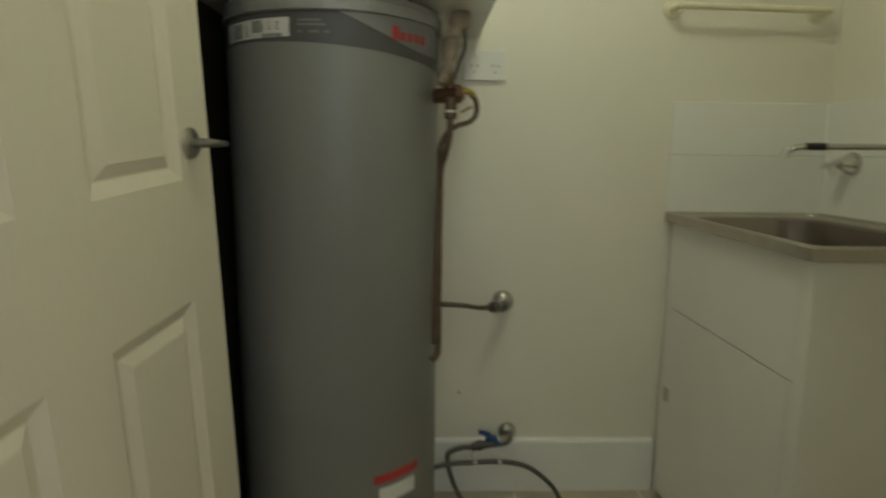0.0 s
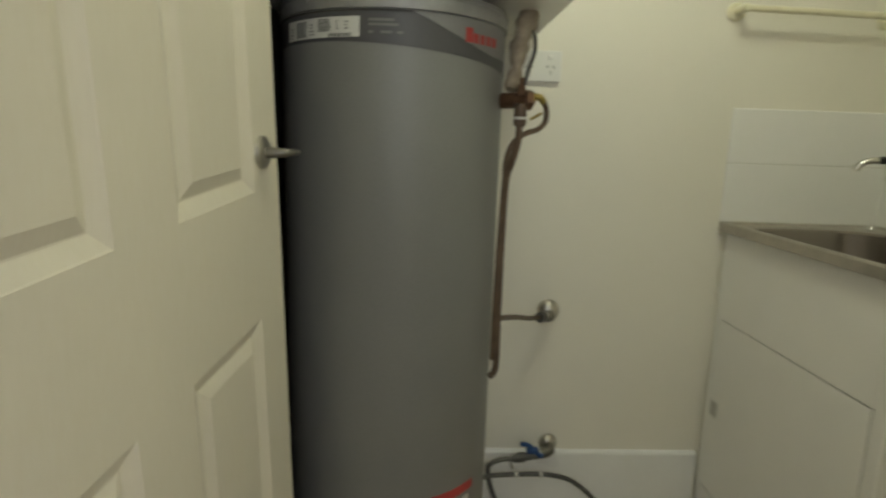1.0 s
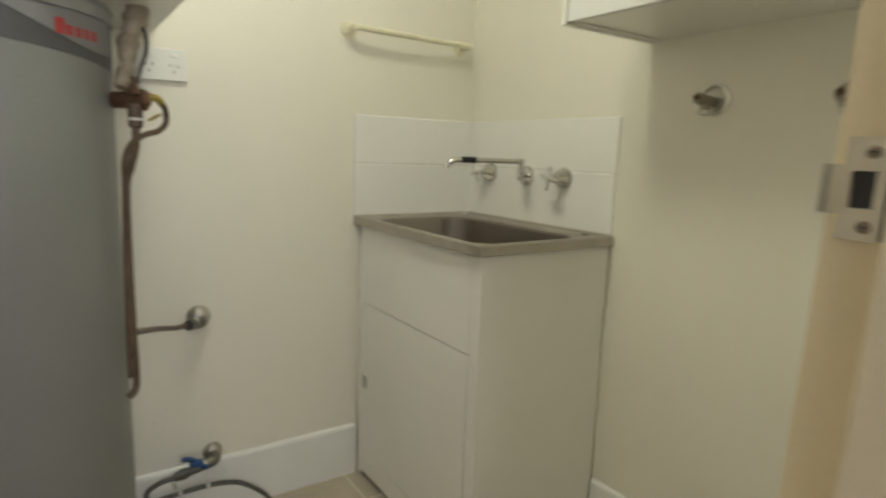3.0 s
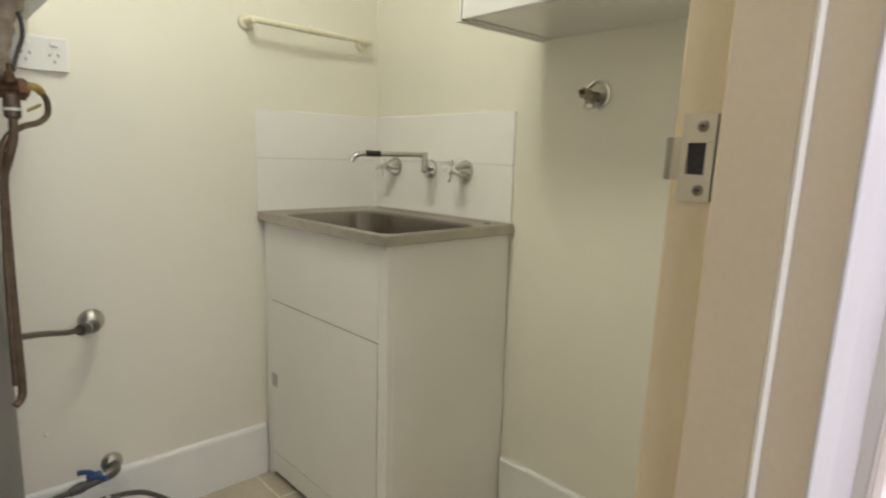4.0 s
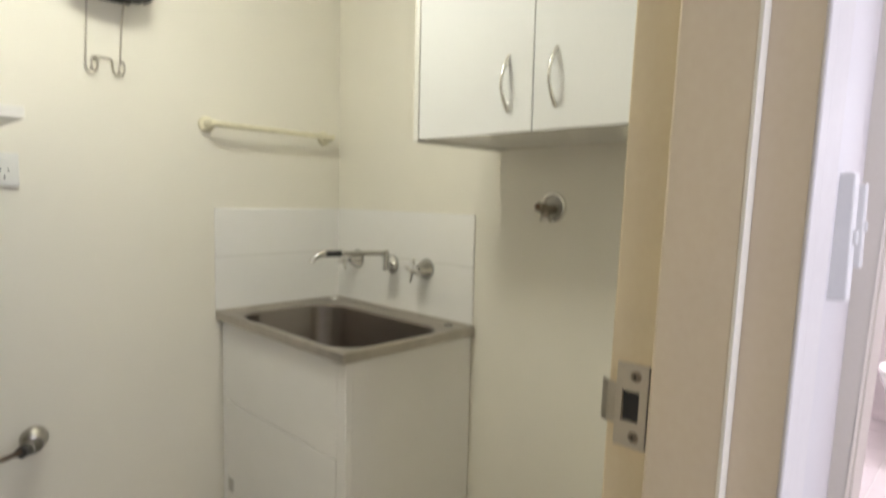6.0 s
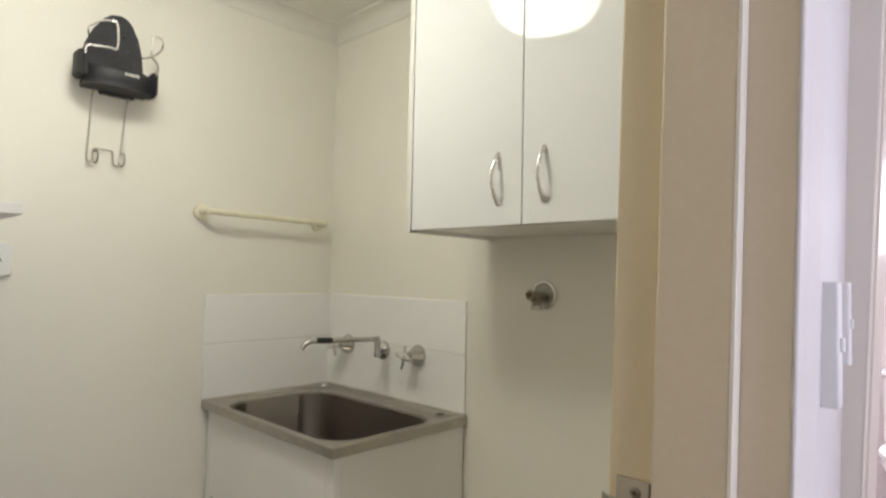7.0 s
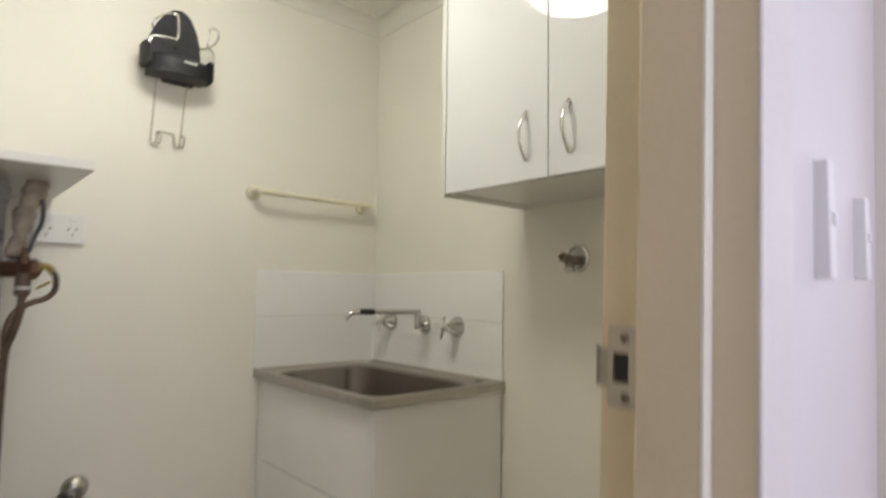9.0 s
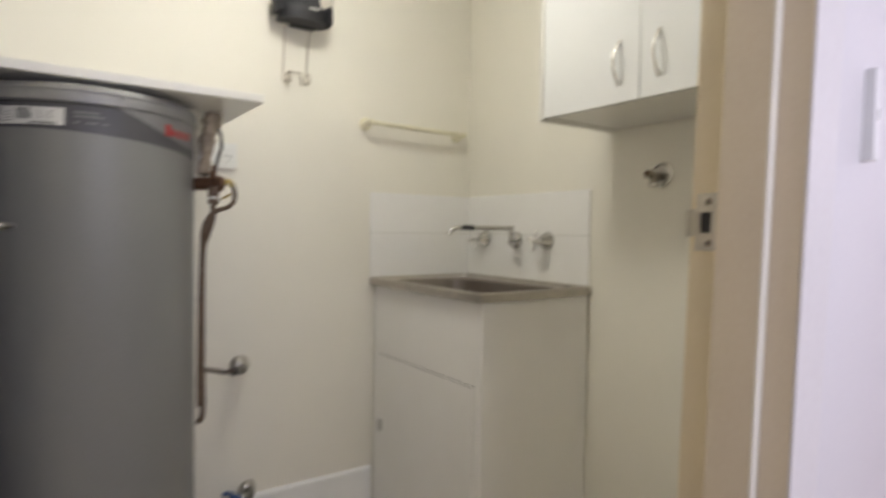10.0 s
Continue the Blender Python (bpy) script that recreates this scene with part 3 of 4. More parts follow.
part("loop", tube(bmesh.new(), [(-1.088, -0.406, 1.192), (-1.078, -0.398, 1.176), (-1.078, -0.395, 1.15), (-1.094, -0.400, 1.133), (-1.12, -0.408, 1.124), (-1.146, -0.412, 1.104), (-1.158, -0.408, 1.07), (-1.159, -0.402, 1.02), (-1.163, -0.40, 0.9), (-1.166, -0.40, 0.72), (-1.167, -0.402, 0.62)], 0.0058, 10), M_COPPER, drain, smooth=True)
inlet = thing("inlet_pipe", (-0.97, -0.02, 0.626), "copper cold water pipe with a chrome wall flange", "pipe")
part("wall_flange", lathe(bmesh.new(), [(0, 0.026), (0.014, 0.025), (0.025, 0.019), (0.0315, 0.008), (0.033, 0.0006)], (-0.952, 0, 0.622), (0, -1, 0), 28), M_DULLCHROME, inlet, "domed dull chrome wall flange", smooth=True)
part("elbow", tube(bmesh.new(), [(-0.952, -0.01, 0.616), (-0.952, -0.03, 0.614), (-0.960, -0.046, 0.615), (-0.984, -0.064, 0.620)], 0.0155), M_DARKMETAL, inlet, smooth=True)
part("nut", lathe(bmesh.new(), [(0, 0), (0.0155, 0), (0.0155, 0.026), (0, 0.026)], (-0.978, -0.060, 0.619), (-0.16, -0.2, 0.03), 6), M_GREYPIPE, inlet)
part("thread_tape", lathe(bmesh.new(), [(0, 0), (0.0163, 0), (0.0163, 0.003), (0, 0.003)], (-0.9745, -0.0565, 0.6182), (-0.16, -0.2, 0.03), 16), M_LABEL, inlet, "pale thread tape")
part("pipe", tube(bmesh.new(), [(-0.99, -0.072, 0.622), (-1.03, -0.12, 0.632), (-1.09, -0.23, 0.668), (-1.158, -0.385, 0.712)], 0.0068), M_COPPER, inlet, smooth=True)
lag = thing("pipe_lagging", (-1.13, -0.33, 1.2), "beige foam lagging on the pipe under the shelf", "pipe insulation")
part("sleeve", tube(bmesh.new(), [(-1.152, -0.375, 1.215), (-1.14, -0.36, 1.26), (-1.132, -0.338, 1.31), (-1.118, -0.318, 1.35), (-1.106, -0.305, 1.387)], 0.024, 18, radii=lambda s: 0.013 + 0.010 * s + 0.0028 * math.sin(s * 17) + 0.0016 * math.sin(s * 41)), M_LAG, lag, smooth=True)
part("tie", tube(bmesh.new(), [(-1.128, -0.405, 1.225), (-1.118, -0.395, 1.26), (-1.106, -0.378, 1.29), (-1.103, -0.362, 1.32), (-1.105, -0.345, 1.34)], 0.004), M_GREYPIPE, lag, "dark frayed tie", smooth=True)

# stop valve and hoses near the floor
sv = thing("stop_valve", (-0.934, -0.02, 0.2), "dull metal stop valve with a blue lever above the skirting", "valve")
part("wall_flange", lathe(bmesh.new(), [(0, 0.02), (0.014, 0.02), (0.023, 0.014), (0.028, 0.005), (0.0285, 0.0006)], (-0.938, 0, 0.212), (0, -1, 0), 24), M_DULLCHROME, sv, "dull chrome wall flange", smooth=True)
part("elbow", tube(bmesh.new(), [(-0.938, -0.012, 0.21), (-0.938, -0.034, 0.208), (-0.948, -0.045, 0.204), (-0.972, -0.05, 0.2)], 0.0155), M_DARKMETAL, sv, smooth=True)
part("body", rod(bmesh.new(), (-0.965, -0.05, 0.2), (-1.055, -0.058, 0.188), 0.0125), M_GREYPIPE, sv, smooth=True)
part("nut", lathe(bmesh.new(), [(0, 0), (0.0165, 0), (0.0165, 0.02), (0, 0.02)], (-1.02, -0.055, 0.193), (-1, -0.08, -0.13), 6), M_GREYPIPE, sv)
bm = bmesh.new()
box(bm, (-1.012, -0.064, 0.206), (-0.976, -0.042, 0.221), 0.004)
tube(bm, [(-0.99, -0.053, 0.212), (-0.978, -0.06, 0.205), (-0.966, -0.07, 0.203)], 0.0075)
tube(bm, [(-0.995, -0.053, 0.219), (-1.004, -0.056, 0.228), (-1.02, -0.06, 0.236), (-1.032, -0.062, 0.238)], 0.007)
part("lever", bm, M_BLUE, sv, "blue plastic lever", smooth=True)
for piece in sv.children:
    piece.location = (0.012, 0, -0.013)
part("thread_tape", lathe(bmesh.new(), [(0, 0), (0.0162, 0), (0.0162, 0.003), (0, 0.003)], (-0.957, -0.0497, 0.188), (-1, -0.08, -0.13), 16), M_LABEL, sv, "pale thread tape")
hose = thing("hose", (-1.1, -0.06, 0.01), "thin dark drain hose curving over the floor", "hose")
part("tube", tube(bmesh.new(), [(-1.04, -0.058, 0.1755), (-1.08, -0.06, 0.172), (-1.112, -0.062, 0.155), (-1.113, -0.068, 0.12), (-1.1, -0.08, 0.075), (-1.075, -0.1, 0.03), (-1.04, -0.13, 0.009)], 0.0075), M_GREYPIPE, hose, smooth=True)
hose2 = thing("drain_hose", (-0.86, -0.08, 0.01), "thin dark pipe curving from the heater to the floor", "hose")
part("tube", tube(bmesh.new(), [(-1.19, -0.11, 0.125), (-1.117, -0.075, 0.127), (-1.03, -0.065, 0.128), (-0.948, -0.062, 0.127), (-0.88, -0.062, 0.115), (-0.835, -0.065, 0.09), (-0.79, -0.072, 0.05), (-0.765, -0.085, 0.009)], 0.0072), M_GREYPIPE, hose2, smooth=True)
for cx in (-1.03, -0.955):
    part("clip", lathe(bmesh.new(), [(0.0074, -0.005), (0.0092, -0.005), (0.0092, 0.005), (0.0074, 0.005)], (cx, -0.0635, 0.1278), (1, 0, 0), 14), M_LABEL, hose2, "pale pipe clip")
part("clip_screw", rod(bmesh.new(), (-1.04, -0.02, 0.145), (-1.04, -0.055, 0.142), 0.004), M_DULLCHROME, hose2, smooth=True)
wp = thing("wall_plug", (-1.074, 0, 0.328), "small painted-over wall plug", "wall plug")
part("plug", lathe(bmesh.new(), [(0, 0.004), (0.004, 0.003), (0.006, 0.0004)], (-1.074, 0, 0.328), (0, -1, 0), 12), M_WALL, wp, smooth=True)

# power point
gpo = thing("power_outlet", (-1.022, 0, 1.31), "white double power outlet on the wall", "power outlet")
part("plate", boxed((-1.081, -0.0115, 1.2715), (-0.963, -0.0004, 1.353), 0.002), M_PLASTIC, gpo)
for cx in (-1.052, -0.993):
    rk = part("switch", boxed((cx - 0.0085, -0.0155, 1.331), (cx + 0.0085, -0.0113, 1.3415), 0.0014), M_PLASTIC, gpo)
    for ox, oz, tilt in ((-0.0085, 0.0055, 0.5), (0.0085, 0.0055, -0.5), (0, -0.011, 0)):
        bm = boxed((-0.0011, -0.0121, -0.0042), (0.0011, -0.0113, 0.0042))
        bmesh.ops.rotate(bm, verts=bm.verts, matrix=Matrix.Rotation(tilt, 3, "Y"))
        bmesh.ops.translate(bm, verts=bm.verts, vec=(cx + ox, 0, 1.305 + oz))
        part("pin_slot", bm, M_HOLE, gpo)

# shelf over the heater
shelf = thing("wall_shelf", (-1.4, -0.26, 1.388), "white laminate shelf over the water heater", "shelf")
part("board", boxed((XL + 0.0006, -0.524, 1.388), (-1.040, -0.0005, 1.409), 0.002), M_LAMSIDE, shelf)
part("batten", boxed((-1.62, -0.018, 1.348), (-1.20, -0.0008, 1.3875), 0.002), M_LAMSIDE, shelf)

# added board: its dark colour stands for the shade between door and heater
side = thing("shade_board", (-1.69, -0.3, 0), "added dark board for the shade beside the water heater", "board")
part("board", boxed((-1.700, -0.52, 0.0), (-1.682, -0.02, 1.3875), 0.002), M_GAPSHADE, side)

# ---------------------------------------------------------------- laundry tub
CX, CY0, CY1, CT = -0.452, -0.665, -0.012, 0.874
tub = thing("laundry_tub", (-0.23, -0.34, 0), "white metal laundry tub cabinet with a stainless steel top", "laundry tub")
part("side_wall", boxed((CX + 0.018, CY0, 0.0), (-0.003, CY0 + 0.018, CT), 0.003), M_CAB, tub)
part("side_wall", boxed((CX + 0.018, CY1 - 0.018, 0.0), (-0.012, CY1, CT), 0.003), M_CAB, tub)
part("back_wall", boxed((-0.03, CY0 + 0.02, 0.05), (-0.0125, CY1 - 0.02, 0.6)), M_CAB, tub)
part("base", boxed((CX + 0.05, CY0 + 0.0185, 0.05), (-0.031, CY1 - 0.0185, 0.065)), M_CAB, tub)
part("corner_post", boxed((CX, CY0, 0.0), (CX + 0.02, -0.6285, CT), 0.003, 3), M_CAB, tub)
part("corner_post", boxed((CX, -0.033, 0.0), (CX + 0.02, CY1, CT), 0.005, 3), M_CAB, tub)
part("front_panel", boxed((CX + 0.0008, -0.6275, 0.6175), (CX + 0.02, -0.034, CT - 0.001), 0.0012), M_CAB, tub)
# dark sheet behind the panels puts shade into the open seams
part("seam_backing", boxed((CX + 0.012, -0.632, 0.03), (CX + 0.03, -0.03, 0.86)), M_SEAM, tub, "dark sheet for the shade in the panel gaps")
cdoor = part("door", boxed((CX, -0.6252, 0.092), (CX + 0.005, -0.0352, 0.6146), 0.0012), M_CAB, tub)
bm = bmesh.new()
for lo, hi in (((-0.0885, 0.3220), (-0.0845, 0.3740)), ((-0.0485, 0.3220), (-0.0445, 0.3740)), ((-0.0845, 0.3220), (-0.0485, 0.3260)), ((-0.0845, 0.3700), (-0.0485, 0.3740))):
    box(bm, (CX - 0.0025, lo[0], lo[1]), (CX + 0.001, hi[0], hi[1]), 0.0006)
part("finger_pull", bm, M_PLASTIC, cdoor)
part("pull_recess", boxed((CX - 0.0008, -0.0845, 0.3260), (CX - 0.0002, -0.0485, 0.3700)), M_RECESS, cdoor)
part("kick_rail", boxed((CX + 0.001, -0.6275, 0.02), (CX + 0.005, -0.0335, 0.0888), 0.0008), M_CAB, tub)
for fy in (-0.645, -0.024):
    part("foot", lathe(bmesh.new(), [(0, 0.02), (0.013, 0.02), (0.016, 0.001), (0, 0.001)], (CX + 0.03, fy, 0), seg=16), M_SLEEVE, tub, smooth=True)


def rounded_rect(x0, x1, y0, y1, r, n=12):
    out = []
    for cx, cy, a0 in ((x1 - r, y1 - r, 0), (x0 + r, y1 - r, 90), (x0 + r, y0 + r, 180), (x1 - r, y0 + r, 270)):
        for k in range(n + 1):
            a = radians(a0 + 90 * k / n)
            out.append((cx + r * math.cos(a), cy + r * math.sin(a)))
    return out


def loops(bm, rings, cap=True):
    made = [[bm.verts.new((x, y, z)) for x, y in pts] for pts, z in rings]
    for p, q in zip(made, made[1:]):
        n = len(p)
        for i in range(n):
            bm.faces.new((p[i], p[(i + 1) % n], q[(i + 1) % n], q[i]))
    if cap:
        bm.faces.new(made[-1])
    return made


RX0, RX1, RY0, RY1 = -0.470, -0.003, -0.680, -0.003
bm = bmesh.new()
loops(bm, [
    (rounded_rect(RX0 + 0.003, RX1 - 0.001, RY0 + 0.003, RY1 - 0.001, 0.004), 0.872),
    (rounded_rect(RX0, RX1, RY0, RY1, 0.006), 0.874),
    (rounded_rect(RX0, RX1, RY0, RY1, 0.006), 0.8965),
    (rounded_rect(RX0 + 0.004, RX1 - 0.002, RY0 + 0.004, RY1 - 0.002, 0.006), 0.900),
    (rounded_rect(RX0 + 0.014, RX1 - 0.008, RY0 + 0.014, RY1 - 0.008, 0.01), 0.900),
    (rounded_rect(RX0 + 0.019, RX1 - 0.013, RY0 + 0.019, RY1 - 0.013, 0.012), 0.8925),
    (rounded_rect(-0.446, -0.071, -0.646, -0.058, 0.094), 0.8940),
    (rounded_rect(-0.441, -0.076, -0.641, -0.063, 0.091), 0.8905)], cap=False)
part("rim", bm, M_STEEL, tub, "brushed stainless steel rim", smooth=True)
bm = bmesh.new()
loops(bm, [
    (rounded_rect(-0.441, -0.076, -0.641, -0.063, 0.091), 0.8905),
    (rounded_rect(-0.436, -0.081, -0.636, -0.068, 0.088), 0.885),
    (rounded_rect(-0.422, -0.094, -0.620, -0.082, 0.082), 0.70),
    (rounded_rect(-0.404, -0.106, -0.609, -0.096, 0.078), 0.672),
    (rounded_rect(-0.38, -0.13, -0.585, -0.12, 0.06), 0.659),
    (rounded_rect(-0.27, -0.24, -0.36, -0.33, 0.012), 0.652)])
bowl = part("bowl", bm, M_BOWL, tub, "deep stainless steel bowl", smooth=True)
part("waste", lathe(bmesh.new(), [(0, 0.001), (0.018, 0.001), (0.024, 0.003), (0.03, 0.0005)], (-0.255, -0.345, 0.6535), seg=24), M_CHROME, bowl, smooth=True)
part("bypass_ring", lathe(bmesh.new(), [(0.0135, 0), (0.0145, 0.0014), (0.0162, 0.0012), (0.0172, 0)], (-0.046, -0.612, 0.8955), seg=24), M_STEEL, tub, smooth=True)
part("bypass_hole", lathe(bmesh.new(), [(0, 0.0006), (0.0138, 0.0006)], (-0.046, -0.612, 0.8958), seg=20), M_HOLE, tub)
part("plug_button", lathe(bmesh.new(), [(0, 0.008), (0.009, 0.008), (0.014, 0.005), (0.0165, 0)], (-0.04, -0.035, 0.8950), seg=24), M_SATIN, tub, smooth=True)

# tap set on the tiles
TX = -0.0085


def wall_tap(y, z, turn):
    ob = thing("tap", (TX, y, z), "chrome wall tap with a cross handle over the tub", "tap", "tub taps")
    part("flange", lathe(bmesh.new(), [(0.033, 0), (0.033, 0.004), (0.0285, 0.012), (0.0185, 0.031), (0.0125, 0.041), (0, 0.042)], (TX, y, z), (-1, 0, 0), 32), M_CHROME, ob, smooth=True)
    part("spindle", rod(bmesh.new(), (TX - 0.038, y, z), (TX - 0.062, y, z), 0.0075), M_CHROME, ob, smooth=True)
    bm = bmesh.new()
    for k in range(4):
        a = turn + k * math.pi / 2
        d = Vector((0, math.cos(a), math.sin(a)))
        s = Vector((0, -math.sin(a), math.cos(a)))
        c = Vector((TX - 0.062, y, z))
        ring = []
        for u, w, t in ((0.002, 0.0098, 0.0055), (0.012, 0.0082, 0.0048), (0.028, 0.0062, 0.0036), (0.036, 0.0042, 0.0026), (0.0385, 0.0018, 0.0014)):
            ring.append([bm.verts.new(c + d * u + s * (w * sw) + Vector((t * sx - 0.02 * u, 0, 0))) for sw, sx in ((-1, -0.6), (-0.5, -1), (0.5, -1), (1, -0.6), (1, 0.6), (0.5, 1), (-0.5, 1), (-1, 0.6))])
        for p, q in zip(ring, ring[1:]):
            for i in range(8):
                bm.faces.new((p[i], p[(i + 1) % 8], q[(i + 1) % 8], q[i]))
        bm.faces.new(ring[0][::-1])
        bm.faces.new(ring[-1])
    lathe(bm, [(0, 0.011), (0.007, 0.0105), (0.0095, 0.006), (0.0095, -0.007), (0, -0.008)], (TX - 0.062, y, z), (-1, 0, 0), 20)
    part("cross_handle", bm, M_SATIN, ob, smooth=True)
    return ob


wall_tap(-0.130, 1.049, -0.35)
wall_tap(-0.479, 1.047, 0.22)
spout = thing("swivel_spout", (TX, -0.315, 1.046), "long chrome swivel spout with a black sleeve over the tub", "spout")
part("flange", lathe(bmesh.new(), [(0.031, 0), (0.031, 0.004), (0.028, 0.008), (0.016, 0.011), (0.012, 0.012), (0, 0.012)], (TX, -0.315, 1.046), (-1, 0, 0), 32), M_CHROME, spout, smooth=True)
part("outlet", tube(bmesh.new(), [(TX - 0.01, -0.315, 1.046), (TX - 0.035, -0.33, 1.046), (TX - 0.062, -0.358, 1.046)], 0.0095), M_CHROME, spout, smooth=True)
part("riser", rod(bmesh.new(), (-0.08, -0.366, 1.036), (-0.08, -0.366, 1.1), 0.0105), M_CHROME, spout, smooth=True)
part("lock_screw", rod(bmesh.new(), (-0.08, -0.366, 1.042), (-0.092, -0.372, 1.042), 0.004), M_CHROME, spout, smooth=True)
part("arm", tube(bmesh.new(), [(-0.08, -0.366, 1.091), (-0.14, -0.342, 1.091), (-0.22, -0.311, 1.091), (-0.258, -0.296, 1.091), (-0.278, -0.288, 1.088), (-0.291, -0.283, 1.079), (-0.298, -0.280, 1.067)], 0.0078, 14), M_CHROME, spout, smooth=True)
part("sleeve", rod(bmesh.new(), (-0.212, -0.314, 1.091), (-0.258, -0.296, 1.0915), 0.0093), M_SLEEVE, spout, "black rubber sleeve", smooth=True)

# washing machine taps
def machine_tap(y, z):
    ob = thing("machine_tap", (0, y, z), "dull chrome washing machine tap in a wall flange", "tap", "machine taps")
    part("flange", lathe(bmesh.new(), [(0.0275, 0.003), (0.031, 0.0085), (0.0355, 0.0075), (0.038, 0.0005)], (0, y, z), (-1, 0, 0), 36), M_SATIN, ob, smooth=True)
    part("flange_cup", lathe(bmesh.new(), [(0, 0.0012), (0.0275, 0.0014), (0.029, 0.004)], (0, y, z), (-1, 0, 0), 24), M_DULLCHROME, ob, "dull metal cup inside the flange", smooth=True)
    part("body", rod(bmesh.new(), (-0.001, y, z - 0.006), (-0.05, y, z - 0.006), 0.0125, 0.0145), M_TARNISH, ob, smooth=True)
    part("outlet", rod(bmesh.new(), (-0.040, y, z - 0.004), (-0.042, y - 0.004, z - 0.036), 0.0115, 0.0125), M_TARNISH, ob, smooth=True)
    part("outlet_nut", lathe(bmesh.new(), [(0.0095, 0), (0.015, 0), (0.015, 0.01), (0.0095, 0.01)], (-0.0415, y - 0.003, z - 0.036), (0, 0, 1), 6), M_DULLCHROME, ob)
    part("bonnet", lathe(bmesh.new(), [(0, 0), (0.0145, 0), (0.0145, 0.017), (0, 0.017)], (-0.046, y + 0.001, z - 0.003), (-0.9, 0.25, 0.2), 6), M_TARNISH, ob)
    part("spindle", rod(bmesh.new(), (-0.058, y + 0.004, z), (-0.072, y + 0.008, z + 0.003), 0.0085, 0.005), M_BRONZE, ob, smooth=True)


machine_tap(-0.932, 1.25)
machine_tap(-1.222, 1.243)

# towel rail
tr = thing("towel_rail", (-0.29, 0, 1.47), "pale yellow plastic towel rail on the wall", "towel rail")
for ex, ez in ((-0.492, 1.474), (-0.07, 1.468)):
    part("mount", lathe(bmesh.new(), [(0, 0.013), (0.014, 0.0125), (0.0225, 0.009), (0.0245, 0.004), (0.0245, 0.0005)], (ex, 0, ez), (0, -1, 0), 28), M_RAIL, tr, smooth=True)
    part("post", rod(bmesh.new(), (ex, -0.01, ez), (ex, -0.062, ez), 0.0115, 0.0105), M_RAIL, tr, smooth=True)
part("bar", rod(bmesh.new(), (-0.494, -0.055, 1.474), (-0.068, -0.055, 1.468), 0.0088, 0.0088), M_RAIL, tr, smooth=True)

# upper cupboard
UY0, UY1, UZ0, UZ1, UX = -1.425, -0.758, 1.400, 2.13, -0.318
cup = thing("wall_cupboard", (-0.15, -1.08, UZ0), "white gloss wall cupboard with two doors over the floor space", "cupboard")
part("side_panel", boxed((UX + 0.0205, UY1 - 0.016, UZ0), (-0.0006, UY1, UZ1), 0.001), M_LAMSIDE, cup)
part("side_panel", boxed((UX + 0.0205, UY0, UZ0), (-0.0006, UY0 + 0.016, UZ1), 0.001), M_LAMSIDE, cup)
part("bottom_panel", boxed((UX + 0.0215, UY0 + 0.0165, UZ0 + 0.004), (-0.0008, UY1 - 0.0165, UZ0 + 0.02)), M_LAMSIDE, cup)
part("top_panel", boxed((UX + 0.0215, UY0 + 0.0165, UZ1 - 0.017), (-0.0008, UY1 - 0.0165, UZ1)), M_LAMSIDE, cup)
part("back_panel", boxed((-0.008, UY0 + 0.0165, UZ0 + 0.0205), (-0.001, UY1 - 0.0165, UZ1 - 0.0175)), M_LAMSIDE, cup)
part("end_panel", boxed((UX, UY1 + 0.0005, UZ0 - 0.003), (-0.0007, UY1 + 0.0165, UZ1), 0.001), M_LAMSIDE, cup)
# dark strip fills the slit to colour in its shade
part("gap_shade_strip", boxed((UX + 0.004, UY1 - 0.0035, UZ0 + 0.002), (UX + 0.0203, UY1 + 0.0003, UZ1)), M_SEAM, cup, "dark strip for the shade beside the door")
for y0, y1, hy in ((-1.0815, UY1 - 0.003, -1.022), (UY0, -1.0845, -1.136)):
    dr = part("door", boxed((UX, y0, UZ0 + 0.002), (UX + 0.018, y1, UZ1), 0.0012), M_LAM, cup)
    part("handle", tube(bmesh.new(), [(UX + 0.001 - 0.0245 * math.sin(math.pi * k / 8) ** 0.85, hy, 1.447 + 0.106 * k / 8) for k in range(9)], 0.0045, 12, radii=lambda s: 0.0052 - 0.0018 * math.sin(s * math.pi)), M_SATIN, dr, "satin chrome bow handle", smooth=True)

# iron holder on the wall
ih = thing("iron_holder", (-0.74, 0, 1.8), "black plastic iron holder with chrome wire hooks on the wall", "iron holder")
bm = bmesh.new()
outline = [(-0.092, 1.79), (-0.093, 1.845), (-0.084, 1.89), (-0.065, 1.935), (-0.042, 1.968), (-0.022, 1.984), (0, 1.988), (0.017, 1.982), (0.031, 1.966), (0.045, 1.933), (0.055, 1.89), (0.0595, 1.845), (0.059, 1.79)]
fr = [bm.verts.new((-0.752 + u, -0.046 - 0.10 * (1.988 - z) * 0.25, z)) for u, z in outline]
bk = [bm.verts.new((-0.752 + u, -0.034 - 0.10 * (1.988 - z) * 0.25, z)) for u, z in outline]
bm.faces.new(fr)
bm.faces.new(bk[::-1])
for i in range(len(fr)):
    j = (i + 1) % len(fr)
    bm.faces.new((fr[i], fr[j], bk[j], bk[i]))
bmesh.ops.bevel(bm, geom=[e for e in bm.edges if all(v in fr for v in e.verts)], offset=0.003, segments=2, affect="EDGES")
part("rest_plate", bm, M_SOLE, ih, "dark heat-proof rest plate")
def bowed(y0, bulge, x0=-0.842, x1=-0.676, n=16):
    """A plan line from side to side that swells towards the room."""
    return [(x0 + (x1 - x0) * k / n, y0 - bulge * (1 - abs(2 * k / n - 1) ** 2.6)) for k in range(n + 1)]


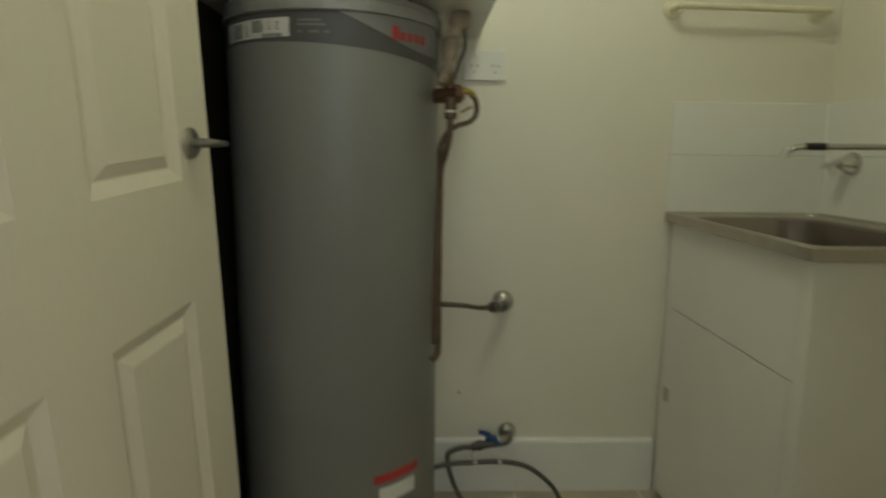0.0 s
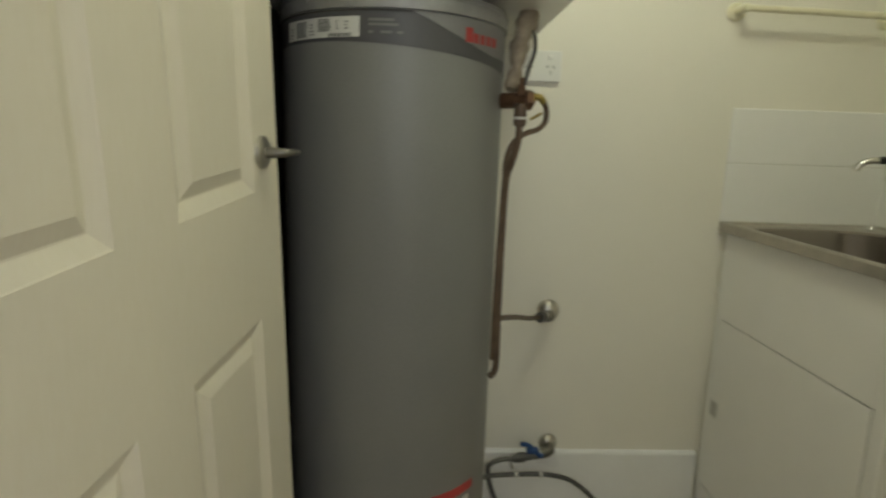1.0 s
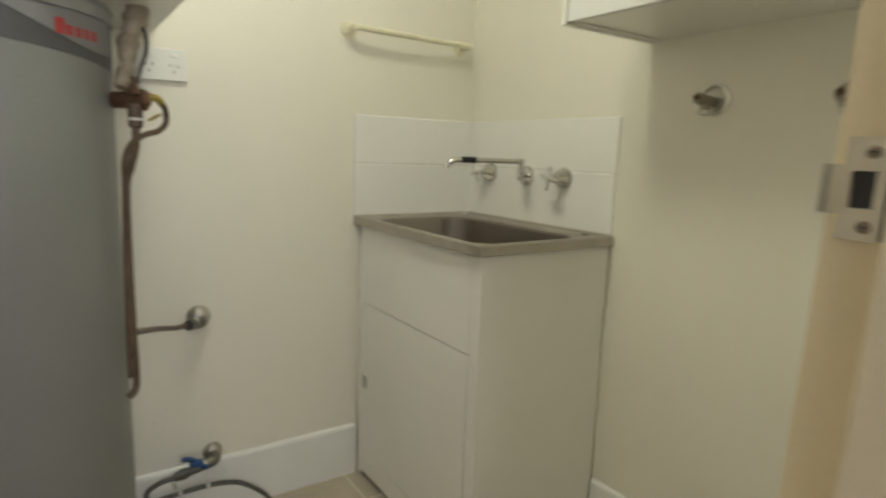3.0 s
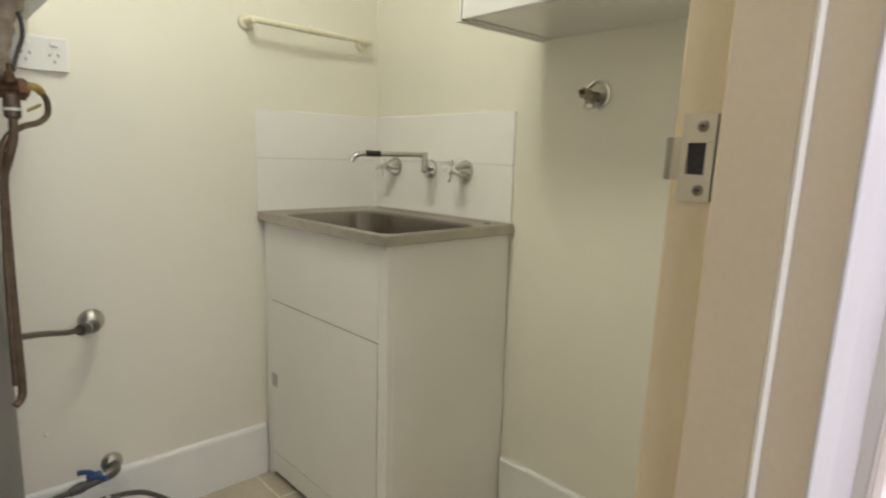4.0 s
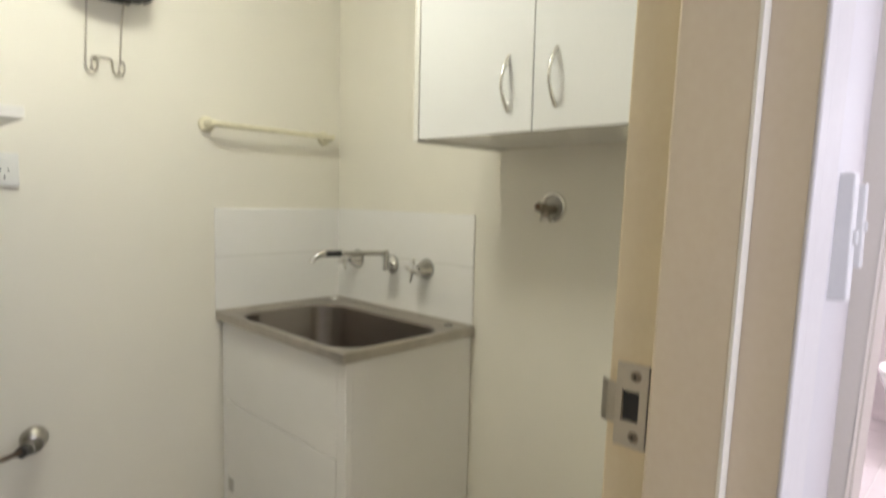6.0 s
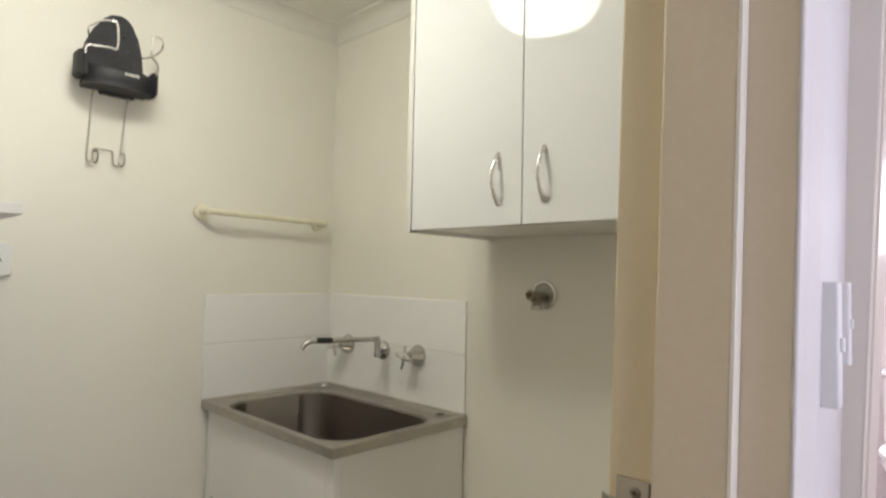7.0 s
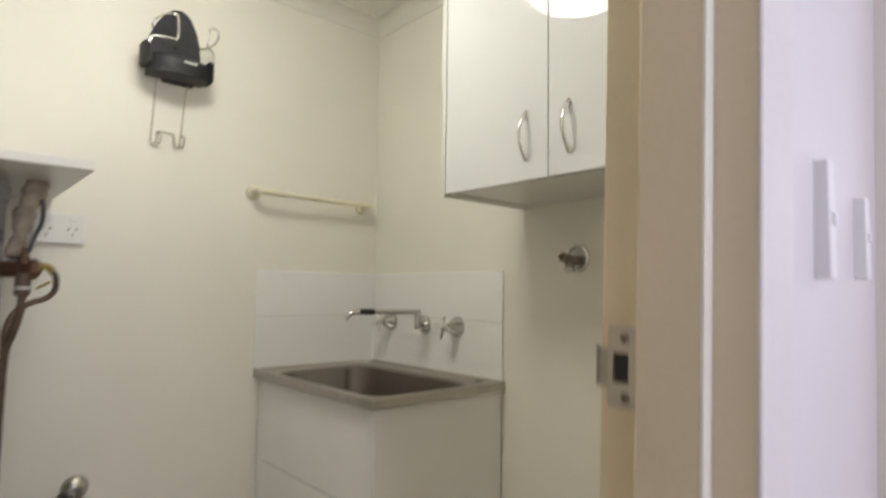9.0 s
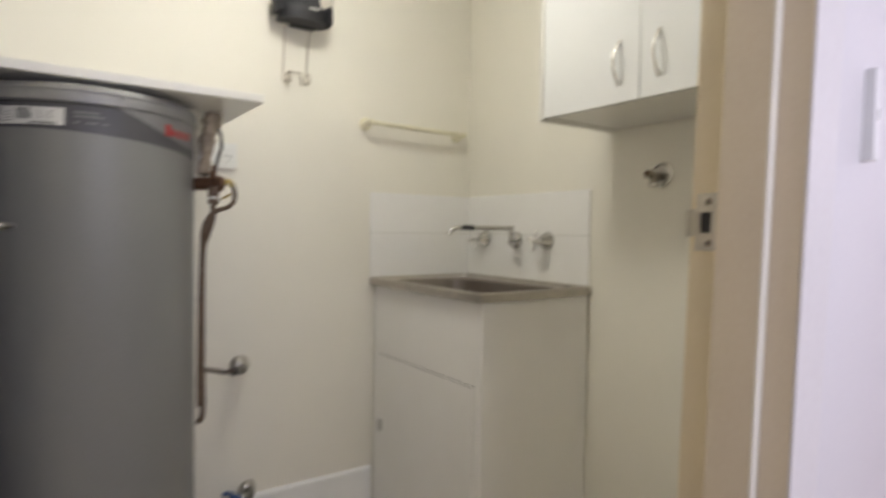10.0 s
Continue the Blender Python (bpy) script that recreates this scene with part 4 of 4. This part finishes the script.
bm = bmesh.new()
prism(bm, [(-0.838, -0.02)] + bowed(-0.074, 0.034) + [(-0.68, -0.02)], 1.775, 1.792)
part("tray", bm, M_BLACK, ih)
bm = bmesh.new()
rings = []
for y0, bulge, z in ((-0.074, 0.0345, 1.786), (-0.076, 0.0350, 1.800), (-0.075, 0.0345, 1.815), (-0.073, 0.0335, 1.824), (-0.069, 0.0325, 1.828), (-0.065, 0.0325, 1.824), (-0.063, 0.0325, 1.790)):
    rings.append([bm.verts.new((x, y, z)) for x, y in bowed(y0, bulge)])
for p, q in zip(rings, rings[1:]):
    for k in range(len(p) - 1):
        bm.faces.new((p[k], p[k + 1], q[k + 1], q[k]))
part("front_lip", bm, M_BLACK, ih, smooth=True)
for x0, x1, z0, z1 in ((-0.859, -0.838, 1.790, 1.858), (-0.678, -0.667, 1.774, 1.842)):
    bm = bmesh.new()
    prism(bm, [(x0, -0.03), (x0 - 0.003, -0.07), (x0 + 0.006, -0.098), (x1, -0.096), (x1 - 0.004, -0.07), (x1, -0.03)], z0, z1)
    bmesh.ops.bevel(bm, geom=list(bm.edges), offset=0.0045, segments=3, affect="EDGES")
    part("side_wing", bm, M_BLACK, ih)
bm = bmesh.new()
for k in range(8):
    box(bm, (-0.757 + k * 0.0046, -0.1122, 1.8075), (-0.7538 + k * 0.0046, -0.1085, 1.8135 + 0.002 * (k % 3 == 0)))
part("maker_mark", bm, M_LABEL, ih, "small white maker's mark as plain bars")
part("spine", boxed((-0.79, -0.030, 1.77), (-0.70, -0.0006, 1.86), 0.006), M_BLACK, ih)
for bx, bz in ((-0.776, 1.945), (-0.745, 1.93), (-0.735, 1.892), (-0.768, 1.87), (-0.8, 1.875), (-0.722, 1.858)):
    yb = -0.046 - 0.025 * (1.988 - bz)
    part("bump", lathe(bmesh.new(), [(0, 0.003), (0.0035, 0.0026), (0.0055, 0.0005), (0.0058, -0.001)], (bx, yb, bz), (0, -1, 0.025), 14), M_SOLE, ih, smooth=True)
R = 0.0028
part("board_hook", tube(bmesh.new(), [(-0.812, -0.034, 1.902), (-0.826, -0.037, 1.912), (-0.833, -0.06, 1.926), (-0.818, -0.10, 1.936), (-0.797, -0.117, 1.938), (-0.784, -0.12, 1.935), (-0.780, -0.12, 1.90), (-0.782, -0.12, 1.869), (-0.797, -0.12, 1.866), (-0.83, -0.118, 1.863), (-0.849, -0.115, 1.858), (-0.852, -0.114, 1.840)], R, 8), M_SATIN, ih, "bright wire hook", smooth=True)
part("board_hook", tube(bmesh.new(), [(-0.72, -0.012, 1.895), (-0.70, -0.03, 1.889), (-0.672, -0.05, 1.896), (-0.655, -0.07, 1.912), (-0.656, -0.09, 1.927), (-0.668, -0.105, 1.933), (-0.687, -0.112, 1.933), (-0.691, -0.113, 1.926), (-0.692, -0.113, 1.90), (-0.694, -0.112, 1.878), (-0.689, -0.110, 1.871), (-0.676, -0.104, 1.864), (-0.670, -0.10, 1.852), (-0.673, -0.095, 1.83)], R, 8), M_SATIN, ih, "bright wire hook", smooth=True)
part("wire", tube(bmesh.new(), [(-0.806, -0.03, 1.78), (-0.806, -0.014, 1.755), (-0.807, -0.010, 1.70), (-0.810, -0.010, 1.63), (-0.811, -0.010, 1.597), (-0.808, -0.011, 1.583), (-0.802, -0.012, 1.582), (-0.798, -0.012, 1.592), (-0.797, -0.012, 1.610), (-0.793, -0.012, 1.618), (-0.775, -0.012, 1.619), (-0.752, -0.012, 1.617), (-0.748, -0.012, 1.610), (-0.747, -0.012, 1.595), (-0.744, -0.012, 1.582), (-0.737, -0.011, 1.579), (-0.731, -0.010, 1.588), (-0.728, -0.010, 1.62), (-0.723, -0.010, 1.70), (-0.719, -0.014, 1.755), (-0.717, -0.03, 1.78)], 0.0024, 8), M_NICKEL, ih, "wire frame", smooth=True)
for hx in (-0.797, -0.731):
    part("small_hook", tube(bmesh.new(), [(hx, -0.011, 1.60), (hx + 0.001, -0.016, 1.584), (hx + 0.003, -0.024, 1.578), (hx + 0.006, -0.031, 1.584), (hx + 0.007, -0.033, 1.600), (hx + 0.005, -0.027, 1.612), (hx + 0.002, -0.018, 1.611)], 0.0024, 8), M_NICKEL, ih, "looped wire hook", smooth=True)

# ceiling lamp
lamp = thing("ceiling_light", (-0.895, -0.748, ZC), "round white glass ceiling light, switched on", "ceiling light")
part("base", lathe(bmesh.new(), [(0, 0), (0.172, 0), (0.175, -0.004), (0.172, -0.014), (0, -0.014)], (-0.895, -0.748, ZC - 0.0005), seg=48), M_PLASTIC, lamp, smooth=True)
part("diffuser", lathe(bmesh.new(), [(0.165, -0.0145), (0.168, -0.034), (0.160, -0.060), (0.135, -0.084), (0.10, -0.100), (0.055, -0.110), (0, -0.113)], (-0.895, -0.748, ZC), seg=48), M_LAMP, lamp, "glowing opal glass diffuser", smooth=True)

# ---------------------------------------------------------------- bathroom beyond the hall
win = thing("window", (3.05, -1.475, 1.46), "bright bathroom window with a grey frame", "window", kind="structure")
for lo, hi in (((3.01, -2.1, 1.46), (3.06, -0.85, 1.49)), ((3.01, -2.1, 1.92), (3.06, -0.85, 1.95)), ((3.01, -2.1, 1.49), (3.06, -2.07, 1.92)), ((3.01, -0.88, 1.49), (3.06, -0.85, 1.92)), ((3.01, -1.49, 1.49), (3.06, -1.46, 1.92))):
    part("window_frame", boxed(lo, hi, 0.003), M_FRAME, win)
part("sill", boxed((2.96, -2.13, 1.43), (3.005, -0.82, 1.458), 0.004), M_CERAMIC, win)
wc = thing("toilet", (2.75, -1.5, 0), "white ceramic toilet against the far bathroom wall", "toilet")


def oval(cx, cy, rx, ry, n=36):
    return [(cx + rx * math.cos(2 * math.pi * k / n), cy + ry * math.sin(2 * math.pi * k / n)) for k in range(n)]


bm = bmesh.new()
loops(bm, [(oval(2.72, -1.5, 0.16, 0.11), 0.0), (oval(2.72, -1.5, 0.15, 0.10), 0.12), (oval(2.66, -1.5, 0.22, 0.15), 0.28), (oval(2.63, -1.5, 0.26, 0.18), 0.37), (oval(2.63, -1.5, 0.262, 0.182), 0.39), (oval(2.63, -1.5, 0.25, 0.172), 0.397)])
part("pan", bm, M_CERAMIC, wc, smooth=True)
bm = bmesh.new()
loops(bm, [(oval(2.64, -1.5, 0.262, 0.185), 0.398), (oval(2.64, -1.5, 0.268, 0.19), 0.405), (oval(2.64, -1.5, 0.264, 0.187), 0.422), (oval(2.64, -1.5, 0.22, 0.15), 0.427)])
part("lid", bm, M_PLASTIC, wc, smooth=True)
part("cistern", boxed((2.82, -1.69, 0.40), (2.999, -1.31, 0.78), 0.03, 4), M_CERAMIC, wc)
part("cistern_lid", boxed((2.81, -1.7, 0.781), (2.999, -1.30, 0.81), 0.008, 3), M_CERAMIC, wc)
part("button", lathe(bmesh.new(), [(0, 0.006), (0.018, 0.005), (0.02, 0)], (2.9, -1.5, 0.81), seg=20), M_CHROME, wc, smooth=True)
grate = thing("floor_drain", (1.545, -1.375, 0.004), "chrome floor drain with dark slots", "floor drain")
part("frame", boxed((1.50, -1.435, 0.0015), (1.62, -1.315, 0.0065), 0.001), M_CHROME, grate)
for k in range(6):
    part("slot", boxed((1.515, -1.423 + k * 0.0175, 0.0062), (1.605, -1.413 + k * 0.0175, 0.0071)), M_HOLE, grate)

# ---------------------------------------------------------------- tiles, piece by piece
BOXES = {}


def tile(parent, size, place, mat):
    key = tuple(round(s, 4) for s in size) + (mat.name,)
    if key not in BOXES:
        bm = boxed([-s / 2 for s in size], [s / 2 for s in size], min(0.0016, min(size) * 0.3), 1)
        me = bpy.data.meshes.new("tile")
        bmesh.ops.recalc_face_normals(bm, faces=bm.faces)
        bm.to_mesh(me)
        bm.free()
        me.materials.append(mat)
        BOXES[key] = me
    ob = new("tile", BOXES[key])
    ob.parent = parent
    ob.location = Vector(place) - ORIGIN[parent.name]
    return ob


def field(parent, axis, face, u0, u1, joints_u, v0, v1, joints_v, thick, gap, mat):
    """Tiles between joint lines. axis: the one that the tiles look along; face: their middle on it."""
    us = [u0] + [j for j in joints_u if u0 + 0.01 < j < u1 - 0.01] + [u1]
    vs = [v0] + [j for j in joints_v if v0 + 0.01 < j < v1 - 0.01] + [v1]
    for a, b in zip(us, us[1:]):
        for c, d in zip(vs, vs[1:]):
            su, sv, mu, mv = b - a - gap, d - c - gap, (a + b) / 2, (c + d) / 2
            if axis == "x":
                tile(parent, (thick, su, sv), (face, mu, mv), mat)
            elif axis == "y":
                tile(parent, (su, thick, sv), (mu, face, mv), mat)
            else:
                tile(parent, (su, sv, thick), (mu, mv, face), mat)


splash = structure("splashback_grout", boxed((-0.4672, -0.0067, 0.885), (-0.007, -0.0004, 1.2192)), M_GROUT, "white tiled splashback on the back wall", "splashback")
field(splash, "y", -0.0045, -0.470, -0.0055, [], 0.9005, 1.222, [1.068], 0.0065, 0.002, M_TILE)
splash2 = structure("splashback_side_grout", boxed((-0.0067, -0.6672, 0.885), (-0.0004, -0.0069, 1.2192)), M_GROUT, "white tiled splashback behind the taps", "splashback")
field(splash2, "x", -0.0045, -0.670, -0.0015, [], 0.9005, 1.222, [1.068], 0.0065, 0.002, M_TILE)

floor = structure("floor", boxed((-3.3, -3.0, -0.12), (0.1, 0.1, -0.0012)), M_FLOORGROUT, "beige tiled floor of laundry and hall", "floor")
jx = [-0.5 - 0.4 * k for k in range(8)] + [-0.1]
jy = [-0.18 - 0.4 * k for k in range(8)]
field(floor, "z", -0.004, -3.2, 0.0, sorted(jx), -2.9, 0.0, sorted(jy), 0.008, 0.006, M_FLOOR)
floor2 = structure("floor_bathroom", boxed((0.1, -3.0, -0.12), (3.2, -0.4, -0.0025)), M_GROUT, "pale tiled bathroom floor", "floor")
field(floor2, "z", -0.004, 0.1, 3.0, [0.1 + 0.3 * k for k in range(1, 10)], -2.9, -0.5, [-0.5 - 0.3 * k for k in range(7, 0, -1)], 0.008, 0.003, M_BATHFLOOR)
